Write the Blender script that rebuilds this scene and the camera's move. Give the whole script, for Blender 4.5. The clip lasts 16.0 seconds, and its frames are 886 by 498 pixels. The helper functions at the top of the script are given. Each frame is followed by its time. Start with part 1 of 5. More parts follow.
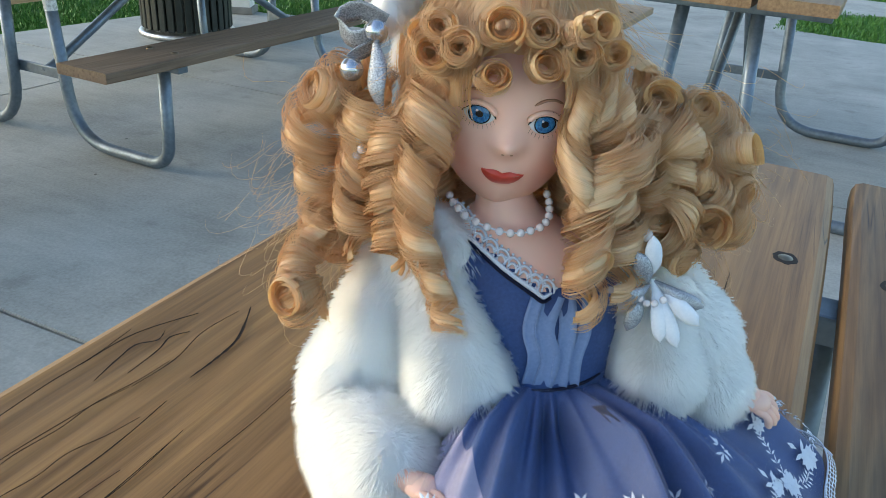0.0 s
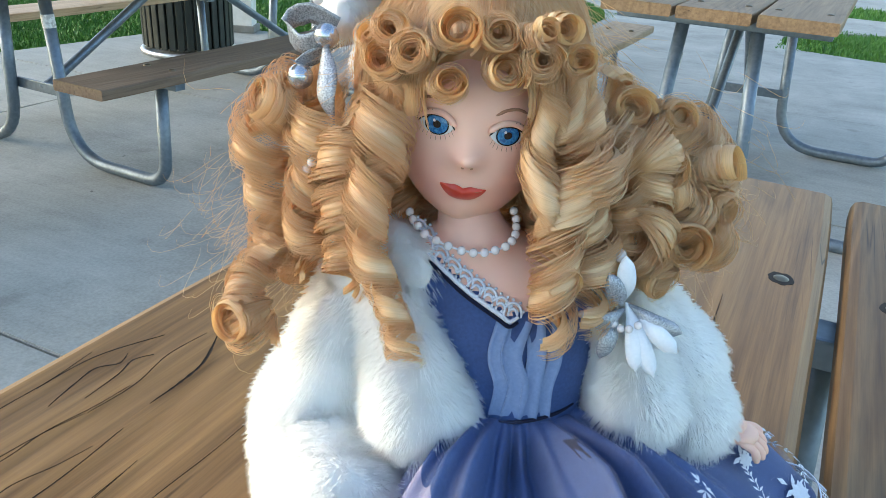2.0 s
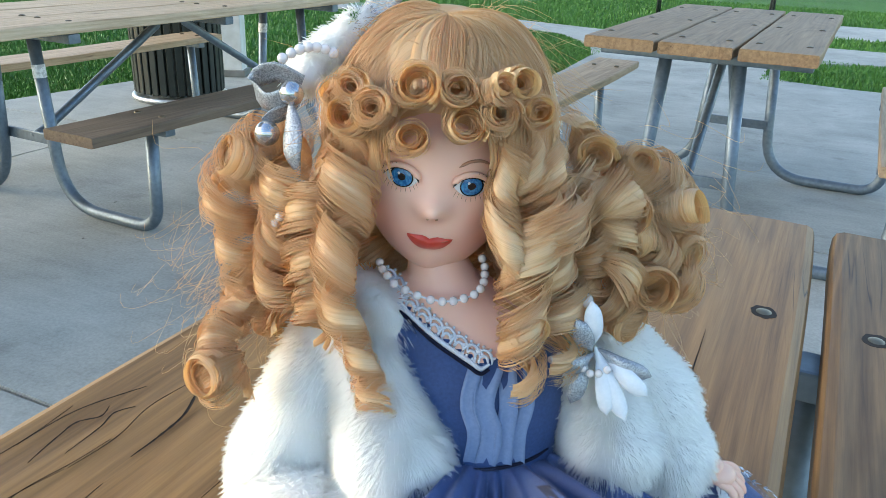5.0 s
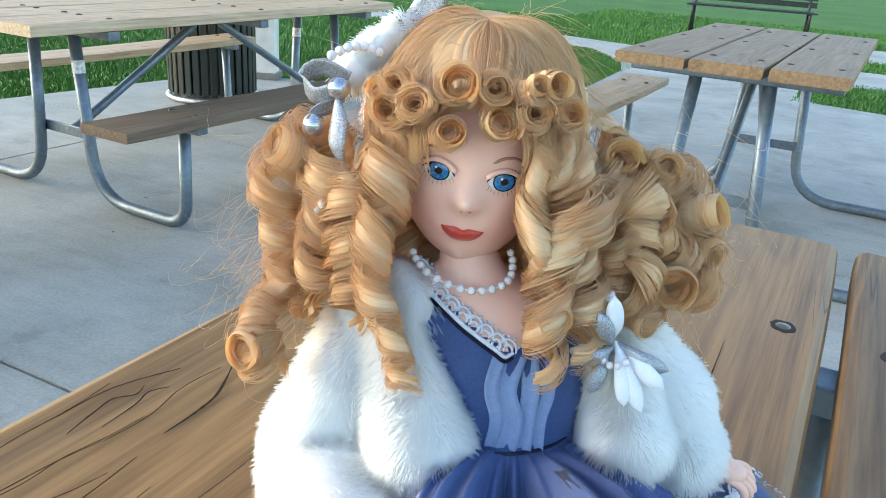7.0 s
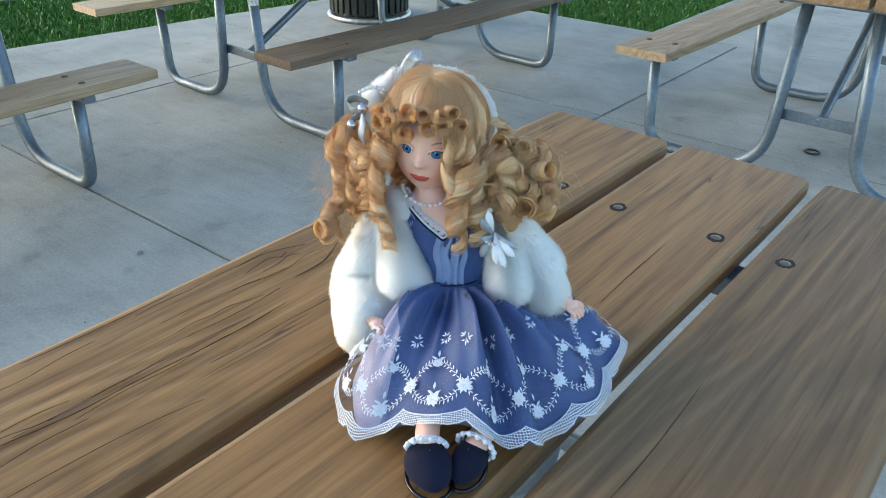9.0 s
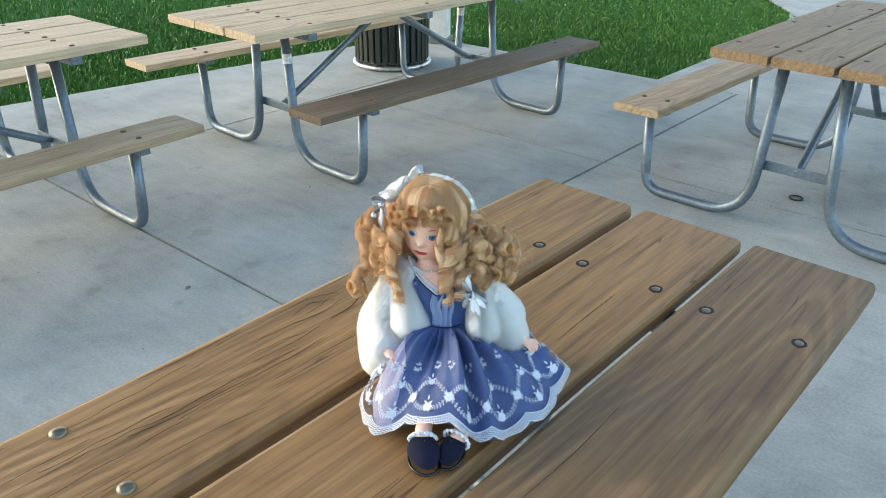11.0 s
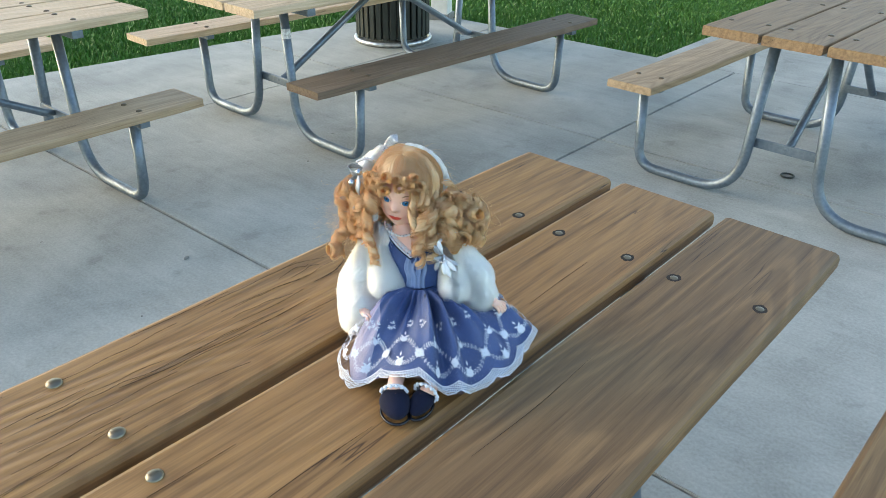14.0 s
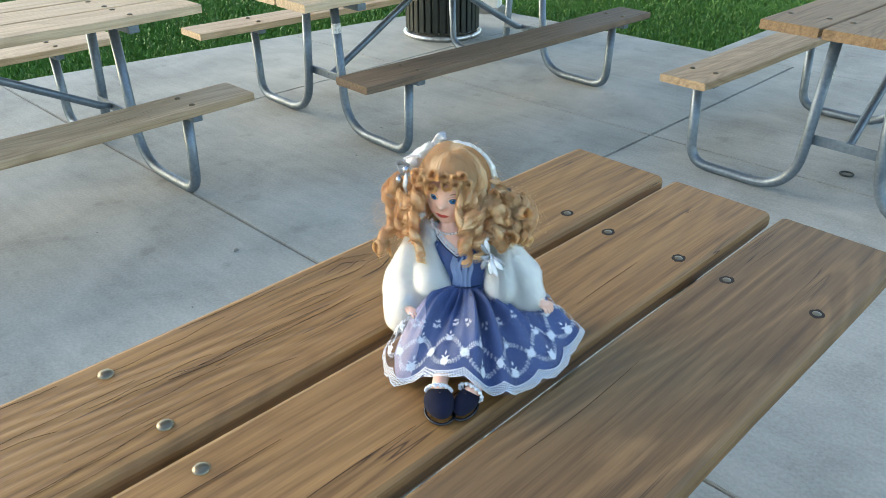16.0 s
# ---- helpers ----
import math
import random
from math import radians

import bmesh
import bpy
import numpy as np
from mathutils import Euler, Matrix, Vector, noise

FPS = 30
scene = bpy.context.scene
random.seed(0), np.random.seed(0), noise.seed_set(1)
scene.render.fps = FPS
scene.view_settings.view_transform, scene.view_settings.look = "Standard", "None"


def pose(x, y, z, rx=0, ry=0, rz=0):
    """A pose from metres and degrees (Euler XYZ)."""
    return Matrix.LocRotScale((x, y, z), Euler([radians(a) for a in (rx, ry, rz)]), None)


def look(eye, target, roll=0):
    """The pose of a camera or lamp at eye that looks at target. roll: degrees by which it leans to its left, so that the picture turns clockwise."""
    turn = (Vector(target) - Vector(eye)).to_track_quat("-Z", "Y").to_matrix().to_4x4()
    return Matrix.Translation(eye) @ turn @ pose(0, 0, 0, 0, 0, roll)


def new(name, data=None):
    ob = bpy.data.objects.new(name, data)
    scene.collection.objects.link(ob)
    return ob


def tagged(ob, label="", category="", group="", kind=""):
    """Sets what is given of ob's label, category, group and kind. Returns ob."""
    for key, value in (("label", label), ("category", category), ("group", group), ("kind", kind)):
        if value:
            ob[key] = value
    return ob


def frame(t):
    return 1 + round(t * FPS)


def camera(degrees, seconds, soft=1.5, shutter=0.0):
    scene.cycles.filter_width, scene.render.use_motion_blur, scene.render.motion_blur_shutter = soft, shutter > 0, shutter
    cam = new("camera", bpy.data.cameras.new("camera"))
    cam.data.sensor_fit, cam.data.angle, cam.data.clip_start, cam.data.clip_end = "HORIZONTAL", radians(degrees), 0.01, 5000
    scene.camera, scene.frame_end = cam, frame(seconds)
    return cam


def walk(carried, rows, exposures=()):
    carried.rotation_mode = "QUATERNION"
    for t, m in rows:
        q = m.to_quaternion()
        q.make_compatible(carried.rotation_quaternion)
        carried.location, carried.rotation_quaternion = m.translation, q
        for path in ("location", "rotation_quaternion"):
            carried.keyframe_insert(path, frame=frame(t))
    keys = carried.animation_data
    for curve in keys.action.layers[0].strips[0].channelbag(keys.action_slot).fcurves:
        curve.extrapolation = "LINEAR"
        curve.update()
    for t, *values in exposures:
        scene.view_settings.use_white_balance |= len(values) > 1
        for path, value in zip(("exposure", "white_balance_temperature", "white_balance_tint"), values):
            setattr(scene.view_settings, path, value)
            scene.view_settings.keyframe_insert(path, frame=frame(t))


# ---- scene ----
cam = camera(58.5, 16.0, soft=0.7, shutter=0.2)
PATH = [
    (0, (0.045, 0.109, 1.113), (-0.706, 1.74, 0.232), 3.4),
    (0.5, (0.041, 0.136, 1.105), (-0.685, 1.795, 0.256), 3.6),
    (1, (0.048, 0.14, 1.11), (-0.72, 1.79, 0.281), 3.0),
    (1.5, (0.055, 0.141, 1.105), (-0.716, 1.784, 0.265), 3.4),
    (2, (0.053, 0.141, 1.103), (-0.717, 1.785, 0.263), 3.4),
    (2.5, (0.059, 0.141, 1.098), (-0.698, 1.78, 0.238), 2.9),
    (3, (0.062, 0.141, 1.102), (-0.689, 1.794, 0.264), 2.9),
    (3.5, (0.06, 0.125, 1.086), (-0.714, 1.749, 0.213), 3.7),
    (4, (0.057, 0.133, 1.087), (-0.709, 1.773, 0.235), 3.7),
    (4.5, (0.064, 0.133, 1.097), (-0.718, 1.791, 0.297), 2.7),
    (4.7, (0.064, 0.146, 1.11), (-0.707, 1.825, 0.343), 2.0),
    (6.8, (0.07, 0.123, 1.112), (-0.762, 1.784, 0.371), 3.6),
    (7, (0.07, 0.123, 1.11), (-0.762, 1.786, 0.375), 3.8),
    (7.5, (0.076, 0.123, 1.111), (-0.773, 1.784, 0.389), 3.3),
    (8, (0.112, 0.096, 1.115), (-0.806, 1.699, 0.349), 2.0),
    (8.5, (0.232, 0.031, 1.144), (-0.698, 1.509, 0.17), 2.3),
    (9, (0.39, -0.106, 1.294), (-0.709, 1.261, 0.334), 0.7),
    (9.2, (0.441, -0.152, 1.35), (-0.639, 1.187, 0.33), -0.5),
    (11.3, (0.609, -0.303, 1.496), (-0.558, 1.057, 0.608), 0.4),
    (11.5, (0.62, -0.303, 1.501), (-0.516, 1.08, 0.608), 0.8),
    (12, (0.65, -0.304, 1.515), (-0.518, 1.092, 0.686), -0.3),
    (12.5, (0.658, -0.324, 1.52), (-0.556, 1.015, 0.663), -0.9),
    (13, (0.66, -0.334, 1.522), (-0.586, 1.005, 0.713), -0.9),
    (13.5, (0.663, -0.341, 1.519), (-0.55, 0.988, 0.647), 1.6),
    (14, (0.678, -0.322, 1.504), (-0.477, 1.008, 0.557), 0.6),
    (14.5, (0.685, -0.317, 1.511), (-0.513, 0.971, 0.559), 0.8),
    (15, (0.683, -0.324, 1.514), (-0.504, 0.986, 0.579), 2.0),
    (15.5, (0.675, -0.329, 1.514), (-0.518, 0.973, 0.575), 1.6),
    (16, (0.669, -0.313, 1.505), (-0.567, 0.932, 0.544), -0.4),
]
walk(cam, [(t, look(eye, target, roll)) for t, eye, target, roll in PATH], exposures=[(0.0, 1.28, 6450, 4), (1.3, 1.68, 6450, 4), (3.5, 1.48, 6450, 4), (4.5, 1.55, 6450, 4), (7.0, 1.84, 6400, 4), (8.0, 1.8, 6400, 4), (8.6, 1.5, 6400, 3), (9.0, 1.5, 6400, 3), (11.5, 1.74, 6900, 4), (16.0, 1.7, 6900, 4)])

# ---- world and light ----
world = bpy.data.worlds.new("sky")
scene.world = world
world.use_nodes = True
wn = world.node_tree.nodes
sky = wn.new("ShaderNodeTexSky")
sky.sky_type, sky.sun_disc = "NISHITA", False
SUN_ELEV, SUN_AZ = 24.0, 243.0   # degrees above the horizon; compass turn from +y towards +x
sky.sun_elevation, sky.sun_rotation = radians(SUN_ELEV), radians(SUN_AZ)
sky.air_density, sky.dust_density = 1.0, 1.0
world.node_tree.links.new(sky.outputs[0], wn["Background"].inputs[0])
wn["Background"].inputs[1].default_value = 0.15
sun_data = bpy.data.lights.new("sun", "SUN")
sun_data.energy, sun_data.angle, sun_data.color = 0.32, radians(26), (1.0, 0.84, 0.6)
sun = new("sun", sun_data)
_sd = Vector((math.sin(radians(SUN_AZ)) * math.cos(radians(SUN_ELEV)), math.cos(radians(SUN_AZ)) * math.cos(radians(SUN_ELEV)), math.sin(radians(SUN_ELEV))))
sun.matrix_world = look(_sd * 20, (0, 0, 0))


# ---- materials ----
def material(name, rough=0.6, metal=0.0, color=(0.5, 0.5, 0.5)):
    m = bpy.data.materials.new(name)
    m.use_nodes = True
    b = m.node_tree.nodes["Principled BSDF"]
    b.inputs["Base Color"].default_value = (*color, 1)
    b.inputs["Roughness"].default_value, b.inputs["Metallic"].default_value = rough, metal
    return m, m.node_tree.nodes, m.node_tree.links, b


def coords(n, l, scale=(1, 1, 1), source="Object", shift=True):
    """Coordinates stretched by scale, shifted by the object's random number."""
    tc, mp = n.new("ShaderNodeTexCoord"), n.new("ShaderNodeMapping")
    mp.inputs["Scale"].default_value = scale
    l.new(tc.outputs[source], mp.inputs["Vector"])
    if shift:
        oi, mul = n.new("ShaderNodeObjectInfo"), n.new("ShaderNodeMath")
        mul.operation = "MULTIPLY"
        mul.inputs[1].default_value = 37.0
        l.new(oi.outputs["Random"], mul.inputs[0])
        l.new(mul.outputs[0], mp.inputs["Location"])
    return mp.outputs[0]


def noise_tex(n, l, vec, scale, detail=4, rough=0.55, distort=0.0):
    t = n.new("ShaderNodeTexNoise")
    t.inputs["Scale"].default_value, t.inputs["Detail"].default_value = scale, detail
    t.inputs["Roughness"].default_value, t.inputs["Distortion"].default_value = rough, distort
    l.new(vec, t.inputs["Vector"])
    return t.outputs["Fac"]


def ramp(n, l, fac, stops):
    r = n.new("ShaderNodeValToRGB")
    while len(r.color_ramp.elements) < len(stops):
        r.color_ramp.elements.new(0.5)
    for e, (p, c) in zip(r.color_ramp.elements, stops):
        e.position, e.color = p, (*c, 1) if len(c) == 3 else c
    l.new(fac, r.inputs[0])
    return r.outputs[0]


def mix(n, l, fac, a, b, mode="MIX"):
    x = n.new("ShaderNodeMix")
    x.data_type, x.blend_type = "RGBA", mode
    for s, v in ((x.inputs[0], fac), (x.inputs[6], a), (x.inputs[7], b)):
        if isinstance(v, (int, float)):
            s.default_value = v
        elif isinstance(v, tuple):
            s.default_value = (*v, 1)
        else:
            l.new(v, s)
    return x.outputs[2]


def bump(n, l, b, height, strength=0.3, dist=0.002):
    x = n.new("ShaderNodeBump")
    x.inputs["Strength"].default_value, x.inputs["Distance"].default_value = strength, dist
    l.new(height, x.inputs["Height"])
    l.new(x.outputs[0], b.inputs["Normal"])


def math_node(n, l, op, a, b=None):
    x = n.new("ShaderNodeMath")
    x.operation = op
    for k, v_ in enumerate((a, b)):
        if v_ is None:
            continue
        if isinstance(v_, (int, float)):
            x.inputs[k].default_value = v_
        else:
            l.new(v_, x.inputs[k])
    return x.outputs[0]


def wood(name, dark, light, rough=0.55, check=0.5, grain=0.5, pale=False):
    """Weathered plank with its grain along local y: growth rings, fine fibre, checks and grey stains."""
    m, n, l, b = material(name, rough)
    fibre = noise_tex(n, l, coords(n, l, (46, 1.3, 46)), 2.0, 5, 0.62)
    fine = noise_tex(n, l, coords(n, l, (260, 5, 260)), 2.0, 4, 0.7)
    contour = noise_tex(n, l, coords(n, l, (3.4, 0.62, 1.5)), 1.0, 2.2, 0.38, 0.3)
    rings = math_node(n, l, "SINE", math_node(n, l, "MULTIPLY", contour, 150.0))
    rings = math_node(n, l, "ADD", math_node(n, l, "MULTIPLY", rings, 0.5), 0.5)
    some = ramp(n, l, noise_tex(n, l, coords(n, l, (3, 1.0, 3)), 1.4, 3), [(0.36, (0.25 * grain,) * 3), (0.64, (grain, grain, grain))])
    stain = noise_tex(n, l, coords(n, l, (7, 1.5, 7)), 1.3, 5, 0.65)
    c = ramp(n, l, fibre, [(0.28, dark), (0.5, tuple(0.45 * d_ + 0.55 * e_ for d_, e_ in zip(dark, light))), (0.75, light)])
    ring = ramp(n, l, rings, [(0.0, (0.9, 0.88, 0.86)), (0.6, (1.0, 1.0, 1.0)), (0.95, (1.5, 1.52, 1.55))] if pale else [(0.0, (0.55, 0.47, 0.39)), (0.3, (0.9, 0.87, 0.84)), (1.0, (1.12, 1.1, 1.06))])
    c = mix(n, l, some, c, mix(n, l, 1.0, c, ring, "MULTIPLY"))
    c = mix(n, l, 0.26, c, ramp(n, l, fine, [(0.34, (0.38, 0.34, 0.3)), (0.6, (1.22, 1.2, 1.17))]), "MULTIPLY")
    streak = noise_tex(n, l, coords(n, l, (34, 0.5, 34)), 1.0, 4, 0.6)
    c = mix(n, l, 0.2, c, ramp(n, l, streak, [(0.32, (0.45, 0.4, 0.35)), (0.5, (1, 1, 1)), (0.68, (1.25, 1.22, 1.15))]), "MULTIPLY")
    c = mix(n, l, ramp(n, l, stain, [(0.4, (0, 0, 0)), (0.75, (0.5, 0.5, 0.5))]), c, tuple(0.74 * v_ + 0.015 for v_ in light))
    c = mix(n, l, ramp(n, l, stain, [(0.22, (0.6, 0.6, 0.6)), (0.4, (0, 0, 0))]), c, tuple(0.8 * v_ for v_ in dark))
    crack = noise_tex(n, l, coords(n, l, (30, 1.1, 30)), 1.0, 2, 0.5, 0.5)
    line = ramp(n, l, crack, [(0.488, (1, 1, 1)), (0.5, (0.18, 0.13, 0.1)), (0.512, (1, 1, 1))])
    patch = ramp(n, l, noise_tex(n, l, coords(n, l, (5, 1.5, 5)), 1.7, 2), [(0.54, (0, 0, 0)), (0.64, (check, check, check))])
    c = mix(n, l, patch, c, mix(n, l, 1.0, c, line, "MULTIPLY"))
    # dark knots
    kn = n.new("ShaderNodeTexVoronoi")
    kn.inputs["Scale"].default_value = 1.0
    l.new(coords(n, l, (6, 1.7, 6)), kn.inputs["Vector"])
    knot = ramp(n, l, kn.outputs["Distance"], [(0.03, (0.75, 0.75, 0.75)), (0.11, (0, 0, 0))])
    c = mix(n, l, knot, c, tuple(0.4 * v_ for v_ in dark))
    l.new(c, b.inputs["Base Color"])
    h = mix(n, l, 0.4, mix(n, l, 0.55, mix(n, l, 0.5, fibre, fine), rings), mix(n, l, patch, (1.0, 1.0, 1.0), line), "MULTIPLY")
    bump(n, l, b, h, 0.5, 0.002)
    return m


wood_brown = wood("brown_plank", (0.135, 0.06, 0.018), (0.45, 0.242, 0.086), 0.5, 0.95, 0.55)
wood_dark = wood("dark_plank", (0.09, 0.046, 0.017), (0.25, 0.142, 0.058), 0.55, 0.9, 0.75, True)
# paler wood colour carries the open sky's light on the mid and left tables
wood_skylit = wood("skylit_plank", (0.43, 0.285, 0.165), (0.75, 0.58, 0.4), 0.6, 0.5, 0.35)
wood_walnut = wood("brown_grey_plank", (0.165, 0.09, 0.04), (0.39, 0.25, 0.13), 0.55, 0.6, 0.6)
wood_grey = wood("grey_plank", (0.115, 0.072, 0.044), (0.245, 0.168, 0.108), 0.65, 0.6, 0.4)
wood_tan = wood("tan_plank", (0.26, 0.172, 0.096), (0.54, 0.395, 0.25), 0.6, 0.6, 0.5)

steel, n, l, b = material("galvanised_steel", 0.5, 0.6)
g1 = noise_tex(n, l, coords(n, l), 60, 3)
g2 = noise_tex(n, l, coords(n, l), 6, 4)
l.new(mix(n, l, 0.5, ramp(n, l, g1, [(0.3, (0.11, 0.145, 0.185)), (0.7, (0.2, 0.25, 0.3))]), ramp(n, l, g2, [(0.3, (0.1, 0.125, 0.15)), (0.7, (0.24, 0.285, 0.335))])), b.inputs["Base Color"])
l.new(ramp(n, l, g2, [(0.3, (0.55, 0.55, 0.55)), (0.7, (0.32, 0.32, 0.32))]), b.inputs["Roughness"])

bolt_metal, n, l, b = material("dull_bolt", 0.35, 0.9, (0.22, 0.19, 0.14))
bump(n, l, b, noise_tex(n, l, coords(n, l), 300, 2), 0.2, 0.0005)
bolt_old, n, l, b = material("rusty_bolt", 0.4, 0.8, (0.16, 0.12, 0.08))
bump(n, l, b, noise_tex(n, l, coords(n, l), 300, 2), 0.3, 0.0006)
# near-black for the shade of a sunk bolt hole
bolt_dark, n, l, b = material("bolt_recess_shade", 0.8, 0.0, (0.022, 0.014, 0.009))
bump(n, l, b, noise_tex(n, l, coords(n, l), 300, 2), 0.2, 0.0005)

concrete, n, l, b = material("concrete", 0.8)
v = coords(n, l, source="Object", shift=False)
fine = noise_tex(n, l, v, 90, 4, 0.7)
mid = noise_tex(n, l, v, 2.2, 6, 0.62, 0.4)
big = noise_tex(n, l, v, 0.6, 4, 0.5)
c = ramp(n, l, mid, [(0.3, (0.185, 0.19, 0.168)), (0.5, (0.355, 0.365, 0.332)), (0.72, (0.53, 0.535, 0.49))])
c = mix(n, l, 0.35, c, ramp(n, l, big, [(0.3, (0.2, 0.21, 0.186)), (0.7, (0.52, 0.525, 0.475))]))
c = mix(n, l, 0.2, c, ramp(n, l, fine, [(0.3, (0.15, 0.15, 0.15)), (0.7, (0.75, 0.75, 0.74))]))
spots = ramp(n, l, noise_tex(n, l, v, 7, 2, 0.5), [(0.28, (0.45, 0.43, 0.4)), (0.36, (1, 1, 1))])
c = mix(n, l, 0.28, c, spots, "MULTIPLY")
streak = ramp(n, l, noise_tex(n, l, coords(n, l, (2.5, 26, 1), shift=False), 1.0, 3), [(0.35, (0.86, 0.86, 0.86)), (0.6, (1, 1, 1))])
c = mix(n, l, 0.5, c, streak, "MULTIPLY")
l.new(c, b.inputs["Base Color"])
bump(n, l, b, mix(n, l, 0.5, fine, mid), 0.25, 0.003)

soil, n, l, b = material("lawn_soil", 0.95)
v = coords(n, l, shift=False)
g = ramp(n, l, noise_tex(n, l, v, 25, 5, 0.7), [(0.25, (0.023, 0.076, 0.011)), (0.55, (0.049, 0.150, 0.019)), (0.8, (0.081, 0.215, 0.032))])
g = mix(n, l, 0.45, g, ramp(n, l, noise_tex(n, l, v, 0.9, 3), [(0.3, (0.038, 0.119, 0.015)), (0.7, (0.086, 0.226, 0.032))]))
l.new(g, b.inputs["Base Color"])
bump(n, l, b, noise_tex(n, l, v, 60, 5, 0.8), 0.9, 0.02)

blade_mat, n, l, b = material("grass_blades", 0.6)
geo = n.new("ShaderNodeNewGeometry")
gb = ramp(n, l, geo.outputs["Random Per Island"], [(0.0, (0.043, 0.140, 0.016)), (0.6, (0.070, 0.204, 0.026)), (1.0, (0.107, 0.258, 0.039))])
gb = mix(n, l, 0.4, gb, ramp(n, l, noise_tex(n, l, coords(n, l, shift=False), 0.9, 3), [(0.3, (0.043, 0.134, 0.015)), (0.7, (0.096, 0.237, 0.037))]))
l.new(gb, b.inputs["Base Color"])

dark_metal, n, l, b = material("dark_green_metal", 0.45, 0.0, (0.012, 0.018, 0.016))
l.new(ramp(n, l, noise_tex(n, l, coords(n, l), 14, 4), [(0.3, (0.008, 0.013, 0.011)), (0.7, (0.022, 0.03, 0.026))]), b.inputs["Base Color"])
bright_metal, n, l, b = material("bare_steel", 0.35, 0.8, (0.7, 0.7, 0.7))
l.new(ramp(n, l, noise_tex(n, l, coords(n, l), 30, 3), [(0.3, (0.5, 0.5, 0.5)), (0.7, (0.75, 0.75, 0.74))]), b.inputs["Base Color"])
white_paint, n, l, b = material("white_paint", 0.55, 0.0, (0.75, 0.74, 0.7))
l.new(ramp(n, l, noise_tex(n, l, coords(n, l), 9, 5), [(0.3, (0.66, 0.65, 0.6)), (0.6, (0.8, 0.79, 0.76))]), b.inputs["Base Color"])
grey_paint, n, l, b = material("grey_paint", 0.6, 0.0, (0.2, 0.2, 0.19))
l.new(ramp(n, l, noise_tex(n, l, coords(n, l), 9, 5), [(0.3, (0.16, 0.155, 0.14)), (0.7, (0.24, 0.235, 0.22))]), b.inputs["Base Color"])
sticker_mat, n, l, b = material("sticker_paper", 0.6, 0.0, (0.72, 0.72, 0.7))
l.new(ramp(n, l, noise_tex(n, l, coords(n, l), 90, 3), [(0.4, (0.5, 0.48, 0.46)), (0.55, (0.78, 0.78, 0.76))]), b.inputs["Base Color"])
ceiling_paint, n, l, b = material("ceiling_boards", 0.8, 0.0, (0.3, 0.27, 0.23))
l.new(ramp(n, l, noise_tex(n, l, coords(n, l, (1, 12, 1)), 2, 4), [(0.3, (0.22, 0.2, 0.17)), (0.7, (0.36, 0.33, 0.29))]), b.inputs["Base Color"])


# ---- mesh helpers ----
def part(name, bm, mat, parent=None, label="", smooth=False, m=None):
    """Link a bmesh as one mesh object under a thing or a part."""
    me = bpy.data.meshes.new(name)
    for f_ in bm.faces:
        f_.smooth = smooth
    bm.to_mesh(me)
    bm.free()
    me.materials.append(mat)
    ob = new(name, me)
    if parent:
        ob.parent = parent
    if m is not None:
        ob.matrix_basis = m
    if label:
        ob["label"] = label
    return ob


def empty(name, m):
    ob = new(name)
    ob.empty_display_size = 0.1
    ob.matrix_basis = m
    return ob


def box(sx, sy, sz, bevel=0.0, at=(0, 0, 0), bm=None, seg=2):
    bm2 = bmesh.new()
    bmesh.ops.create_cube(bm2, size=1, matrix=Matrix.Translation(at) @ Matrix.Diagonal((sx, sy, sz, 1)))
    if bevel:
        bmesh.ops.bevel(bm2, geom=bm2.edges[:], offset=bevel, segments=seg, affect="EDGES", profile=0.6)
    if bm is None:
        return bm2
    me = bpy.data.meshes.new("tmp")
    bm2.to_mesh(me)
    bm2.free()
    bm.from_mesh(me)
    bpy.data.meshes.remove(me)
    return bm


def tube(points, radius, sides=10, bm=None, caps=True):
    """A round pipe along points."""
    bm = bm or bmesh.new()
    pts = [Vector(p) for p in points]
    rings, up = [], None
    for i, p in enumerate(pts):
        t = (pts[min(i + 1, len(pts) - 1)] - pts[max(i - 1, 0)]).normalized()
        if up is None:
            up = t.orthogonal().normalized()
        up = (up - t * up.dot(t)).normalized()
        side = t.cross(up)
        r = radius[i] if isinstance(radius, (list, tuple)) else radius
        rings.append([bm.verts.new(p + (up * math.cos(a) + side * math.sin(a)) * r) for a in (2 * math.pi * k / sides for k in range(sides))])
    for a, c_ in zip(rings, rings[1:]):
        for k in range(sides):
            bm.faces.new((a[k], a[(k + 1) % sides], c_[(k + 1) % sides], c_[k]))
    if caps:
        bm.faces.new(rings[0][::-1])
        bm.faces.new(rings[-1])
    return bm


def rounded(points, radius, steps=6):
    """A polyline with its inner corners rounded, by one radius or one for each corner in turn."""
    pts = [Vector(p) for p in points]
    out = [pts[0]]
    for i, (a, p, c_) in enumerate(zip(pts, pts[1:], pts[2:])):
        u, w = (a - p), (c_ - p)
        r = min(radius[i % len(radius)] if isinstance(radius, tuple) else radius, u.length * 0.49, w.length * 0.49)
        s, e = p + u.normalized() * r, p + w.normalized() * r
        for k in range(steps + 1):
            t = k / steps
            out.append(s * (1 - t) ** 2 + p * 2 * t * (1 - t) + e * t * t)
    out.append(pts[-1])
    return out


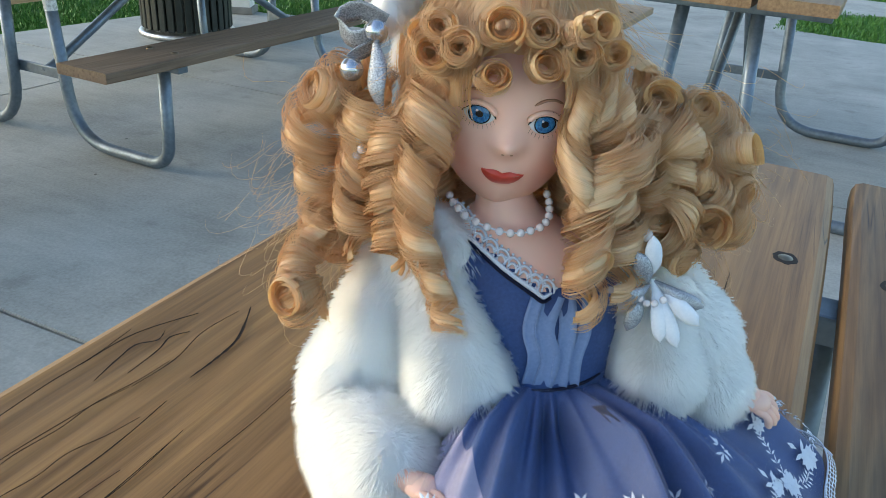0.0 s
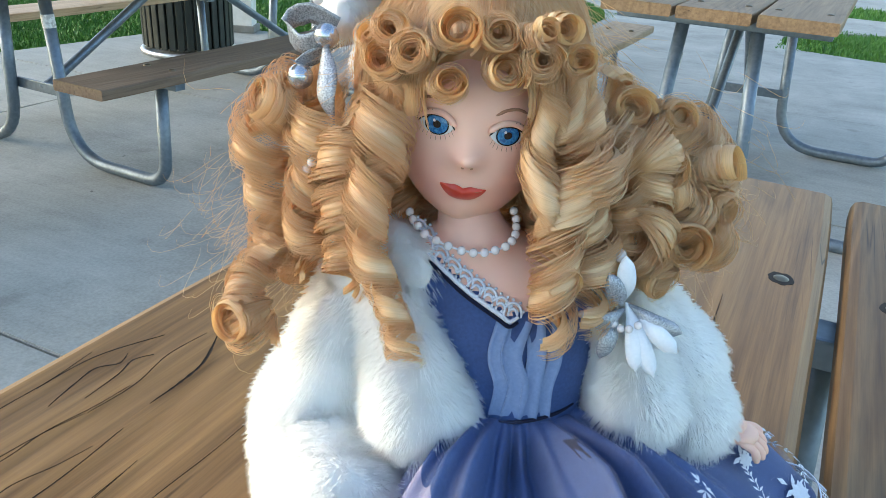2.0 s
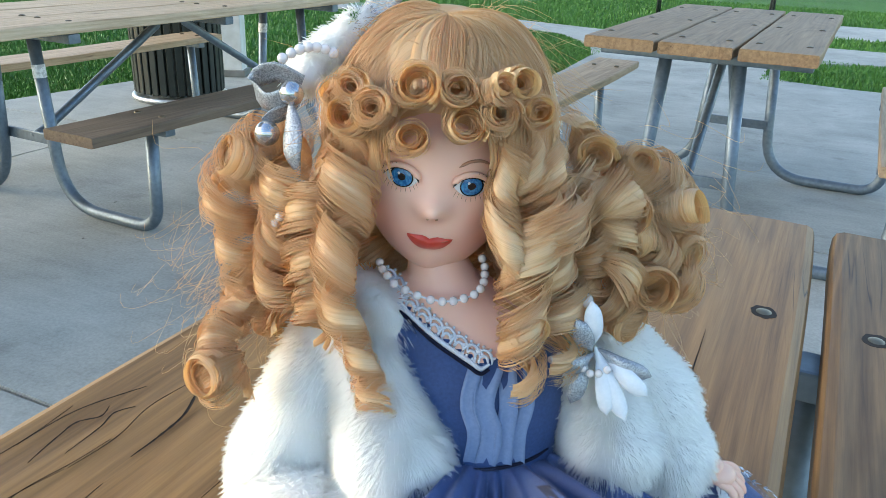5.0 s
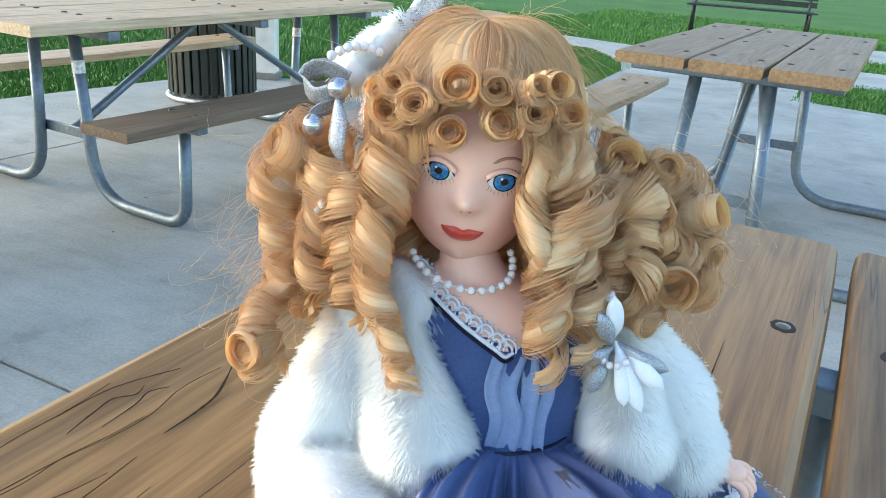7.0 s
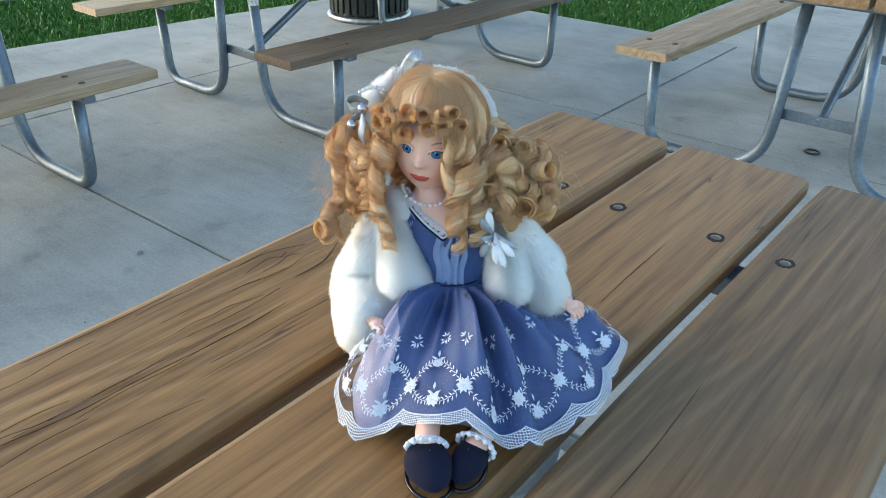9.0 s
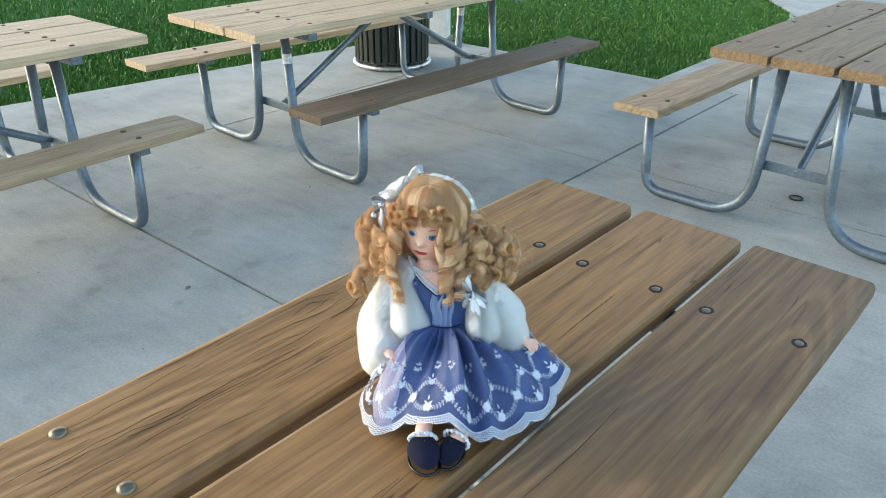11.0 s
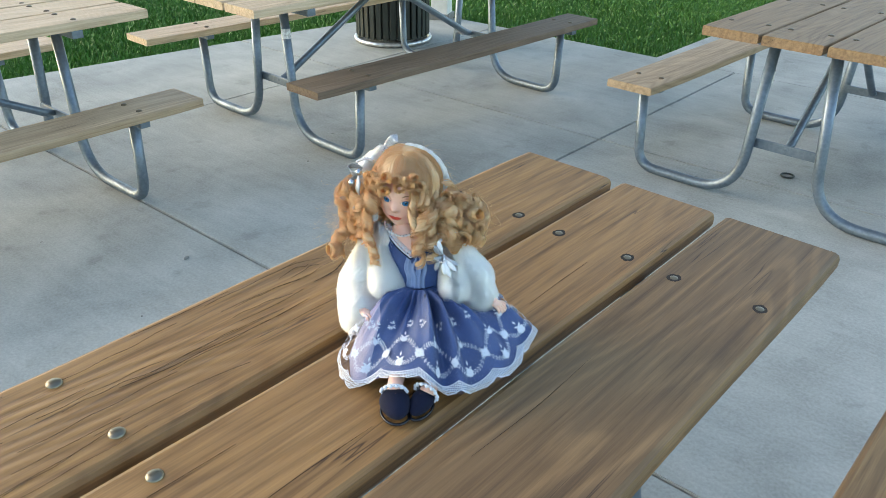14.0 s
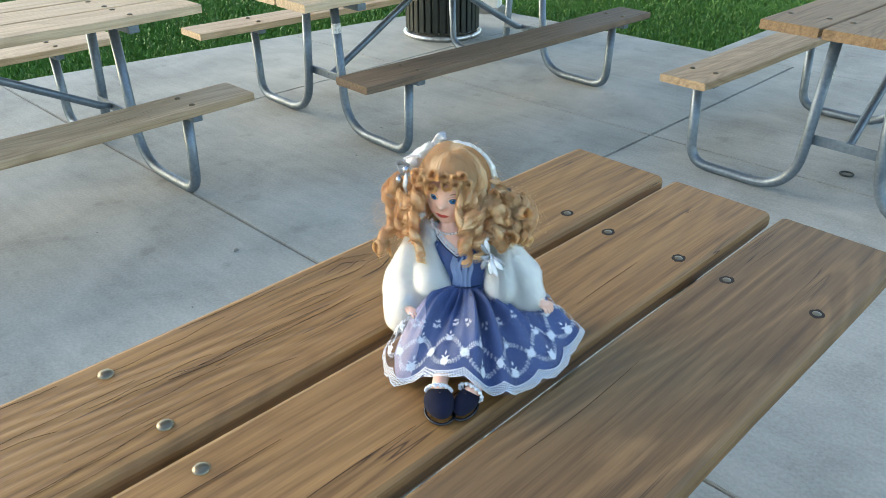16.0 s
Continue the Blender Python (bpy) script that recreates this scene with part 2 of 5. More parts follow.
# ---- setting: lawn, paving, path, roof ----
def sheet(name, pts, z, mat, kind_label, thick=0.1):
    bm = bmesh.new()
    vs = [bm.verts.new((x, y, z)) for x, y in pts]
    face = bm.faces.new(vs)
    if face.normal.z < 0:
        face.normal_flip()
    r = bmesh.ops.extrude_face_region(bm, geom=[face])
    bmesh.ops.translate(bm, vec=(0, 0, -thick), verts=[x for x in r["geom"] if isinstance(x, bmesh.types.BMVert)])
    bmesh.ops.recalc_face_normals(bm, faces=bm.faces[:])
    ob = part(name, bm, mat)
    return tagged(ob, kind_label, name.split("_")[0], kind="structure")


bm = bmesh.new()
bmesh.ops.create_grid(bm, x_segments=4, y_segments=4, size=400)
lawn = part("ground", bm, soil, m=pose(0, 0, -0.028))
tagged(lawn, "green mown lawn around the paved picnic shelter", "lawn", kind="structure")


def left_edge(y):
    return -4.86 + (y - 1.46) * 0.148


pavement = empty("pavement", pose(0, 0, 0))
tagged(pavement, "grey concrete slabs with tooled joints under the shelter", "pavement", kind="structure")
JY = [-5.0, -2.94, -0.86, 1.222, 3.31, 5.1]
JX = [None, -3.42, -1.36, 0.72, 2.8, 4.9]
GAP = 0.004
for y0, y1 in zip(JY, JY[1:]):
    for x0, x1 in zip(JX, JX[1:]):
        a0 = left_edge(y0) if x0 is None else x0 + GAP
        a1 = left_edge(y1) if x0 is None else x0 + GAP
        bm = bmesh.new()
        quad = [(a0, y0 + GAP), (x1 - GAP, y0 + GAP), (x1 - GAP, y1 - GAP), (a1, y1 - GAP)]
        top = [bm.verts.new((x, y, 0)) for x, y in quad]
        low = [bm.verts.new((x, y, -0.1)) for x, y in quad]
        bm.faces.new(top)
        bm.faces.new(low[::-1])
        for k in range(4):
            bm.faces.new((low[k], low[(k + 1) % 4], top[(k + 1) % 4], top[k]))
        bmesh.ops.bevel(bm, geom=[e for e in bm.edges if all(v_.co.z > -0.01 for v_ in e.verts)], offset=0.004, segments=2, affect="EDGES")
        part("slab", bm, concrete, pavement)
bm = box(10.2, 10.3, 0.04, at=(0.1, 0.05, -0.11))
part("joint_bed", bm, grey_paint, pavement)

walkway = sheet("path", [(-1.96, 5.104), (4.9, 5.104), (4.9, 7.35), (0.3, 7.35), (-0.2, 7.45), (-0.38, 7.7), (-0.4, 8.1), (-0.2, 8.6), (0.4, 8.95), (5, 9.0), (5, 10.2), (-0.5, 10.1), (-2.5, 10.1), (-4, 10.45), (-9, 11.4), (-9, 10.4), (-4.5, 9.85), (-3.4, 9.65), (-2.75, 9.3), (-2.25, 8.7), (-2.0, 7.9), (-1.95, 6.8)], -0.002, concrete, "pale concrete walkway curving through the lawn")
pad = sheet("slab_pad", [(0.12, 11.3), (1.4, 11.3), (1.4, 13.1), (0.12, 13.1)], -0.02, concrete, "small square concrete pad in the lawn")


def in_paving(x, y):
    if y < 5.1:
        return x > left_edge(y) - 0.01
    if x > -0.4 and 7.4 < y < 8.95:
        return False
    if y < 8.3:
        return x > -1.97
    if y < 10.45 and x > -9:
        low = 9.3 - (x + 2.75) * -0.35 if x < -2.75 else 9.3 - (x + 2.75) * 1.4
        low = 9.3 + min(0.55, -(x + 2.75) * 0.33) if x < -2.75 else low
        return low < y < 10.1 + max(0, (-2.5 - x) * 0.2)
    return 0.1 < x < 1.42 and 11.28 < y < 13.12


def grass():
    rng = np.random.default_rng(5)
    verts, faces = [], []
    count = 0
    for (x0, x1, y0, y1, k, hgt) in ((-7.6, -4.1, -1.5, 5.4, 90000, 0.034), (-4.8, -1.9, 5.1, 9.8, 70000, 0.034), (-12, -7.6, 0, 9, 40000, 0.05), (-12, -4.5, 5, 13, 50000, 0.05), (-4.5, 3, 10, 16, 40000, 0.05), (-0.4, 3, 7.3, 9, 14000, 0.04)):
        for x, y, a, s, q in zip(rng.uniform(x0, x1, k), rng.uniform(y0, y1, k), rng.uniform(0, 6.28, k), rng.uniform(0.5, 1.2, k), rng.uniform(-1, 1, k)):
            if in_paving(x, y):
                continue
            h, w = hgt * s, 0.006 + 0.004 * s
            dx, dy = math.cos(a) * w, math.sin(a) * w
            lx, ly = -math.sin(a) * h * 0.6 * q, math.cos(a) * h * 0.6 * q
            i = len(verts)
            verts += [(x - dx, y - dy, -0.03), (x + dx, y + dy, -0.03), (x + lx * 0.4 + dx * 0.7, y + ly * 0.4 + dy * 0.7, -0.028 + h * 0.6), (x + lx, y + ly, -0.028 + h)]
            faces += [(i, i + 1, i + 2), (i, i + 2, i + 3)]
    me = bpy.data.meshes.new("grass")
    me.from_pydata(verts, [], faces)
    me.materials.append(blade_mat)
    return tagged(new("grass", me), "short green grass blades of the lawn", "grass", kind="stuff")


grass()

# roof is out of view: assumed from the post, its extent set for the light
roof = part("ceiling", box(3.0, 7.6, 0.12, at=(-3.0, 2.95, 2.95)), ceiling_paint)
tagged(roof, "unseen roof slab assumed above the post, sized to shape the skylight", "ceiling", kind="structure")


# ---- picnic tables ----
def plank_bm(width, length, thick, seed, bend=0.0):
    """A board with eased, slightly wavy edges, its length along y."""
    rng = random.Random(seed)
    bm = bmesh.new()
    prof = []
    e = 0.012 if seed < 20 else 0.006
    for sx, sz in ((1, 1), (-1, 1), (-1, -1), (1, -1)):
        cx, cz = sx * (width / 2 - e), sz * (thick / 2 - e)
        a0 = {(1, 1): 0, (-1, 1): 90, (-1, -1): 180, (1, -1): 270}[(sx, sz)]
        prof += [(cx + e * math.cos(radians(a0 + k)), cz + e * math.sin(radians(a0 + k))) for k in (0, 45, 90)]
    nseg = 24
    rows = []
    ph = rng.uniform(0, 6)
    for i in range(nseg + 1):
        y = -length / 2 + length * i / nseg
        sq = 1.0
        if i in (0, nseg):
            sq = 0.985
        wob = 0.0016 * math.sin(3.1 * y + ph) + 0.001 * math.sin(9 * y + 2 * ph)
        sag = bend * (1 - (2 * y / length) ** 2)
        rows.append([bm.verts.new((x * sq + wob, y, z * sq + sag + 0.0008 * math.sin(5 * y + ph))) for x, z in prof])
    k = len(prof)
    for a, c_ in zip(rows, rows[1:]):
        for j in range(k):
            bm.faces.new((a[j], a[(j + 1) % k], c_[(j + 1) % k], c_[j]))
    bm.faces.new(rows[0][::-1])
    bm.faces.new(rows[-1])
    bmesh.ops.recalc_face_normals(bm, faces=bm.faces[:])
    return bm


def bolt_on(parent, x, y, z, mat=None, flat=False):
    bm = bmesh.new()
    r, h = (0.0125, 0.005) if not flat else (0.0092, 0.0045)
    prof = [(0.0, h), (r * 0.45, h * 0.92), (r * 0.8, h * 0.6), (r, 0.0008), (r, -0.004)]
    rings = []
    for pr, pz in prof[1:]:
        rings.append([bm.verts.new((pr * math.cos(a), pr * math.sin(a), pz)) for a in (2 * math.pi * i / 14 for i in range(14))])
    topv = bm.verts.new((0, 0, h))
    for i in range(14):
        bm.faces.new((topv, rings[0][i], rings[0][(i + 1) % 14]))
        for a, c_ in zip(rings, rings[1:]):
            bm.faces.new((a[i], c_[i], c_[(i + 1) % 14], a[(i + 1) % 14]))
    ob = part("bolt", bm, mat or bolt_metal, parent, smooth=True, m=pose(x, y, z - (0.0012 if flat else 0.0)))
    if flat:
        # flat dark disc on the plank paints the shade of a bolt's recess
        bm = bmesh.new()
        rr = random.Random(int(1000 * (x + y)))
        bmesh.ops.create_cone(bm, segments=18, radius1=0.0132, radius2=0.0126, depth=0.0012, cap_ends=True)
        for v_ in bm.verts:
            v_.co.x *= 1.0 + rr.uniform(-0.08, 0.08)
            v_.co.y *= 1.12 + rr.uniform(-0.1, 0.25)
        part("countersink_shade", bm, bolt_dark, parent, m=pose(x, y, z + 0.0004))
    return ob


def picnic_table(m, length, frames, height, bench_h, width=0.745, mats=None, label="", tilt=0.0, planks=None, tag=None, seed=1, bench_x=0.7, bench_th=0.036, bench_y=(0.0, 0.0), bench_dx=0.0):
    """Planks on galvanised pipe frames, with a bench on either side. frames: y of the two pipe frames."""
    top_m, bl_m, br_m = mats
    t = empty("picnic_table", m)
    tagged(t, label, "picnic table", "picnic tables")
    th, r = 0.04, 0.0235
    planks = planks or [(-width / 3, width / 3 - 0.012), (0.0, width / 3 - 0.012), (width / 3, width / 3 - 0.012)]
    slope = math.tan(radians(tilt))
    mid = (frames[0] + frames[1]) / 2
    for k, (x, w) in enumerate(planks):
        z = height - slope * x - th / 2
        ob = part("plank", plank_bm(w, length, th, seed * 10 + k), wood_dark if seed == 1 and k == 2 else top_m, t, smooth=False, m=pose(x, 0, z, 0, tilt, 0))
        for y in (frames[0], mid, frames[1]):
            for s in (-1, 1):
                bolt_on(ob, s * w * 0.325, y + 0.004 * s, th / 2, bolt_metal if seed == 1 else bolt_old, seed == 1 and y == frames[1])
    for sx, mat in ((-1, bl_m), (1, br_m)):
        by = bench_y[0 if sx < 0 else 1]
        ob = part("bench_plank", plank_bm(0.232, length, bench_th, seed * 10 + 5 + sx, -0.006), mat, t, m=pose(sx * bench_x + bench_dx, by, bench_h - bench_th / 2))
        for y in frames:
            for s in (-1, 1):
                bolt_on(ob, s * 0.06, y - by, bench_th / 2, bolt_old)
    ztop = height - th - 0.028
    for y in frames:
        for sx in (-1, 1):
            pts = rounded([(sx * 0.125, y, ztop), (sx * 0.175, y, r), (sx * (bench_x - 0.018), y, r), (sx * (bench_x + 0.0), y, bench_h - bench_th - 0.004)], (0.2, 0.1), 8)
            part("leg_frame", tube(pts, r, 12), steel, t, smooth=True)
            part("bench_bracket", box(0.19, 0.045, 0.03, 0.004, at=(sx * bench_x, y, bench_h - bench_th - 0.016)), steel, t)
        part("cleat", box(width * 0.94, 0.05, 0.034, 0.004, at=(0, y, height - th - 0.02 - slope * 0)), steel, t)
        part("crossbar", box(0.3, 0.012, 0.042, 0.003, at=(0, y + 0.026 * (1 if y < mid else -1), 0.275)), steel, t)
        yb = y + 0.05 * (1 if y < mid else -1)
        ym = mid + 0.06 * (-1 if y < mid else 1)
        part("brace", tube([(0, yb - 0.03 * (1 if y < mid else -1), 0.275), (0, yb + (ym - yb) * 0.04, 0.29), (0, yb + (ym - yb) * 0.96, height - th - 0.06), (0, ym, height - th - 0.03)], [0.012, 0.019, 0.019, 0.012], 10), steel, t, smooth=True)
    part("cleat", box(width * 0.94, 0.05, 0.034, 0.004, at=(0, mid, height - th - 0.02)), steel, t)
    for sx, y in (tag or []):
        a, c_ = Vector((sx * 0.125, y, ztop)), Vector((sx * 0.175, y, r))
        p0, p1 = a.lerp(c_, 0.16), a.lerp(c_, 0.235)
        part("sticker", tube([p0, p1], r + 0.0012, 14, caps=False), sticker_mat, t, "torn white paper sticker", smooth=True)
    return t


near_table = picnic_table(pose(-0.02, 0.014, 0), 2.492, (-0.93, 0.928), 0.757, 0.452, 0.77, (wood_brown, wood_brown, wood_brown),
                          "brown wooden picnic table with weathered planks on galvanised pipe legs", 1.3,
                          [(-0.271, 0.255), (-0.001, 0.24), (0.262, 0.25)], seed=1, bench_x=0.662)
mid_table = picnic_table(pose(-2.715, 2.97, 0, 0, 0, -2.5), 2.16, (-0.74, 0.87), 0.75, 0.462, 0.77, (wood_skylit, wood_skylit, wood_grey),
                         "picnic table, planks coloured pale for skylight, with dark benches beside the litter bin", tag=[(1, -0.74), (-1, 0.87)], seed=2, bench_y=(-0.06, 0.0))
left_table = picnic_table(pose(-3.09, 0.33, 0), 2.44, (-0.86, 0.89), 0.755, 0.45, 0.74, (wood_skylit, wood_skylit, wood_tan),
                          "picnic table, planks coloured pale for skylight, standing near the lawn's edge", seed=3, bench_y=(0.0, -0.06))
right_table = picnic_table(pose(-0.295, 3.68, 0, 0, 0, -2.0), 1.62, (-0.63, 0.56), 0.783, 0.472, 0.76, (wood_walnut, wood_tan, wood_tan),
                           "weathered tan picnic table on galvanised pipe legs", tag=[(-1, -0.62)], seed=4, bench_dx=0.02)


# ---- litter bin, post, park bench ----
def litter_bin(m, r, h):
    t = empty("litter_bin", m)
    tagged(t, "dark slatted metal litter bin with a bright base ring", "litter bin")
    bm = bmesh.new()
    bmesh.ops.create_cone(bm, segments=40, radius1=r - 0.03, radius2=r - 0.03, depth=h - 0.08, cap_ends=True, matrix=Matrix.Translation((0, 0, h / 2 + 0.02)))
    part("liner", bm, dark_metal, t, smooth=False)
    k = 32
    for i in range(k):
        a = 2 * math.pi * i / k
        ob = part("slat", box(0.014, 2 * math.pi * r / k * 0.74, h - 0.07, 0.004, seg=1), dark_metal, t, m=Matrix.Rotation(a, 4, "Z") @ Matrix.Translation((r - 0.01, 0, h / 2 + 0.02)))
    for z, mat, nm in ((0.022, bright_metal, "base_ring"), (h - 0.02, dark_metal, "rim")):
        bm = tube([(math.cos(a) * r, math.sin(a) * r, z) for a in (2 * math.pi * i / 48 for i in range(49))], 0.017, 8)
        part(nm, bm, mat, t, "bright steel ring" if nm == "base_ring" else "", smooth=True)
    return t


litter_bin(pose(-3.76, 4.16, 0), 0.29, 0.95)

post = empty("column_1", pose(-3.99, 5.0, 0, 0, 0, 25))
tagged(post, "square white roof post at the paving's edge", "post", kind="structure")
part("shaft", box(0.15, 0.15, 2.8, 0.008, at=(0, 0, 1.4)), white_paint, post)
part("foot", box(0.19, 0.19, 0.05, 0.006, at=(0, 0, 0.025)), grey_paint, post)


def park_bench(m):
    t = empty("park_bench", m)
    tagged(t, "dark green slatted metal park bench on the lawn", "bench")
    for k in range(5):
        part("seat_slat", box(1.75, 0.07, 0.025, 0.005, at=(0, -0.18 + k * 0.09, 0.45)), dark_metal, t)
    for k in range(4):
        part("back_slat", box(1.75, 0.025, 0.075, 0.005, at=(0, 0.25 + 0.03 * k, 0.54 + k * 0.095)), dark_metal, t)
    for x in (-0.78, 0.78):
        part("end_frame", tube(rounded([(x, -0.2, 0), (x, -0.2, 0.43), (x, 0.22, 0.43), (x, 0.36, 0.9)], 0.05), 0.022, 8), dark_metal, t, smooth=True)
        part("rear_leg", tube([(x, 0.22, 0.43), (x, 0.24, 0)], 0.022, 8), dark_metal, t, smooth=True)
    return t


park_bench(pose(-1.52, 12.6, -0.028, 0, 0, 8))

bm = tube([(math.cos(a) * 0.03, math.sin(a) * 0.03, 0.004) for a in (2 * math.pi * i / 24 for i in range(25))], 0.0045, 6)
ring = part("metal_ring", bm, dark_metal, m=pose(-0.404, 3.485, 0.001), smooth=True)
tagged(ring, "small dark metal ring lying on concrete", "ring")

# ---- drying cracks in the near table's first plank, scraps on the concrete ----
# near-black colour stands for the shade inside the splits
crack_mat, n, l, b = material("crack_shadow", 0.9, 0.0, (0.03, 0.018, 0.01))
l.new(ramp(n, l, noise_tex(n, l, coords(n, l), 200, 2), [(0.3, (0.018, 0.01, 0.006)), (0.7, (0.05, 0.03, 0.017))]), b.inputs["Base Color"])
near_planks = [o for o in near_table.children if o.name.startswith("plank")]


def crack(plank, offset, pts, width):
    """A tapering split along points of the table's plan: its shade is a near-black strip on the plank's face."""
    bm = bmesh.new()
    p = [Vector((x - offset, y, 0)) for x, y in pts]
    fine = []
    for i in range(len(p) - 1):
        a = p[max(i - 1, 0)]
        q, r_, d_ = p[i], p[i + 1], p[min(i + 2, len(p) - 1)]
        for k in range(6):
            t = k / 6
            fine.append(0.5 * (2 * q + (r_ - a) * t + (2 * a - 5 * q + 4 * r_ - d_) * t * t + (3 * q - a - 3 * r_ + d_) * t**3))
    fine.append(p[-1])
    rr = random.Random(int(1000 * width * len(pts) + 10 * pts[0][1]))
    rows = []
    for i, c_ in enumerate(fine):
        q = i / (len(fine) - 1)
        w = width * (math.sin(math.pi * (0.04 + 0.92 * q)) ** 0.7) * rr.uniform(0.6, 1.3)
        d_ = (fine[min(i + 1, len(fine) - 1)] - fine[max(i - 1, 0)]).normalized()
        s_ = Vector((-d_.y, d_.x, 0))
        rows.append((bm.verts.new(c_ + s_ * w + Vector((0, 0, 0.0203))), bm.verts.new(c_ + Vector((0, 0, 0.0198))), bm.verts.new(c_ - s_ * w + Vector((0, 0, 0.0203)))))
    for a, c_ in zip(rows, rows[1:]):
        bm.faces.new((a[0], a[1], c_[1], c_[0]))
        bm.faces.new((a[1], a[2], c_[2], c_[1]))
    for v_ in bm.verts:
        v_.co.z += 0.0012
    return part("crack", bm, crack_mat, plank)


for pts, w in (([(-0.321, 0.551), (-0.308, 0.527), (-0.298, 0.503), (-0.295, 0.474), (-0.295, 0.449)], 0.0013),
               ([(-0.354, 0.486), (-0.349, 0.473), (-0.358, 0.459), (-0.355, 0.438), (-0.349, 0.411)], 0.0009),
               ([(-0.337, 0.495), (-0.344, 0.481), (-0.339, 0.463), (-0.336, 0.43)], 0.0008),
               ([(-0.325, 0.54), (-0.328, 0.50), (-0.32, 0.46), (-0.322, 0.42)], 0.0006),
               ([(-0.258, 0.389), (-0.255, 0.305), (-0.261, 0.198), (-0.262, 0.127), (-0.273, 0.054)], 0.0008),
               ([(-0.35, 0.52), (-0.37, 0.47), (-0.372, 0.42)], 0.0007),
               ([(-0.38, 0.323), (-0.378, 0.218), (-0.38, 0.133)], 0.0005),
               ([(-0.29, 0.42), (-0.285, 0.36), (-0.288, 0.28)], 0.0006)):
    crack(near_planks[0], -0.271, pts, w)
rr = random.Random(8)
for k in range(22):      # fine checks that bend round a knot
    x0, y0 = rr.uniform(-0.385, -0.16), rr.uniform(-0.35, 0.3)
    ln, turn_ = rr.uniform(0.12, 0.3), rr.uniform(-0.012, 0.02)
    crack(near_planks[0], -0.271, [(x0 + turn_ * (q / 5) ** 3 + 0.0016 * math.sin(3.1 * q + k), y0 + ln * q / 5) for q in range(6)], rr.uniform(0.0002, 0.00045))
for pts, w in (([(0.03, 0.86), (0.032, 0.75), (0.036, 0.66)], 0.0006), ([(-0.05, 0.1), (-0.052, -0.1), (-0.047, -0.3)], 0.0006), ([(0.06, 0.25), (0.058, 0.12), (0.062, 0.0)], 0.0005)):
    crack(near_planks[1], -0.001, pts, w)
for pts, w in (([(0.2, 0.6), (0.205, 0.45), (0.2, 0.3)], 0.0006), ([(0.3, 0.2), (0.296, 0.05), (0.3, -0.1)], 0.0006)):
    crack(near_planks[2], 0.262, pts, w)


def scrap(x, y, size, seed):
    rr = random.Random(seed)
    bm = bmesh.new()
    bmesh.ops.create_icosphere(bm, subdivisions=2, radius=size)
    for v_ in bm.verts:
        v_.co = Vector((v_.co.x * rr.uniform(0.7, 1.2), v_.co.y * 0.55 * rr.uniform(0.8, 1.2), v_.co.z * 0.22))
    ob = part("scrap", bm, grey_paint, m=pose(x, y, size * 0.15, 0, 0, rr.uniform(0, 180)), smooth=True)
    return tagged(ob, "small dark dried scrap lying on concrete", "litter", "scraps on the concrete")


for k, (x, y, s_) in enumerate(((-1.847, 1.059, 0.016), (-2.396, 0.743, 0.006), (-1.601, 0.726, 0.006), (-0.734, 3.176, 0.009), (-2.488, 2.391, 0.008), (-1.871, 2.819, 0.005), (-2.275, 2.035, 0.009), (-1.3, 0.75, 0.004))):
    scrap(x, y, s_, k)


# ---- doll: one mesh; local x to its left-hand side, -y to its front, z up from the plank ----
DOLL_Z = 0.757


def fabric(name, c0, c1, rough=0.7, sheen=0.3, scale=600, strength=0.15):
    m, n, l, b = material(name, rough)
    v = coords(n, l, shift=False)
    c = mix(n, l, 0.5, ramp(n, l, noise_tex(n, l, v, scale, 2), [(0.3, c0), (0.7, c1)]), ramp(n, l, noise_tex(n, l, v, 28, 3), [(0.35, c0), (0.65, c1)]))
    l.new(c, b.inputs["Base Color"])
    b.inputs["Sheen Weight"].default_value = sheen
    bump(n, l, b, noise_tex(n, l, v, scale, 2), strength, 0.0004)
    return m


skin, n, l, b = material("bisque", 0.5)
v = coords(n, l, shift=False)
c = ramp(n, l, noise_tex(n, l, v, 22, 3), [(0.3, (0.86, 0.5, 0.38)), (0.7, (0.9, 0.58, 0.45))])
for cheek in ((-0.019, 0.006, 0.226), (0.022, 0.006, 0.223)):      # rouge on the cheeks
    far = n.new("ShaderNodeVectorMath")
    far.operation = "DISTANCE"
    l.new(v, far.inputs[0])
    far.inputs[1].default_value = cheek
    c = mix(n, l, ramp(n, l, math_node(n, l, "MULTIPLY", far.outputs["Value"], 50.0), [(0.1, (0.5, 0.5, 0.5)), (0.85, (0, 0, 0))]), c, (0.8, 0.33, 0.26))
l.new(c, b.inputs["Base Color"])
b.inputs["Subsurface Weight"].default_value = 0.15
b.inputs["Subsurface Radius"].default_value = (0.004, 0.002, 0.001)
lip, n, l, b = material("painted_lips", 0.28, 0.0, (0.52, 0.07, 0.04))
l.new(ramp(n, l, noise_tex(n, l, coords(n, l, shift=False), 150, 2), [(0.3, (0.52, 0.04, 0.022)), (0.7, (0.66, 0.08, 0.045))]), b.inputs["Base Color"])
eye_white, n, l, b = material("eye_white", 0.12, 0.0, (0.78, 0.78, 0.78))
iris, n, l, b = material("eye_blue", 0.08, 0.0, (0.05, 0.25, 0.5))
l.new(ramp(n, l, noise_tex(n, l, coords(n, l, shift=False), 900, 2), [(0.35, (0.018, 0.11, 0.3)), (0.65, (0.06, 0.27, 0.53))]), b.inputs["Base Color"])
black, n, l, b = material("eye_black", 0.15, 0.0, (0.012, 0.012, 0.016))
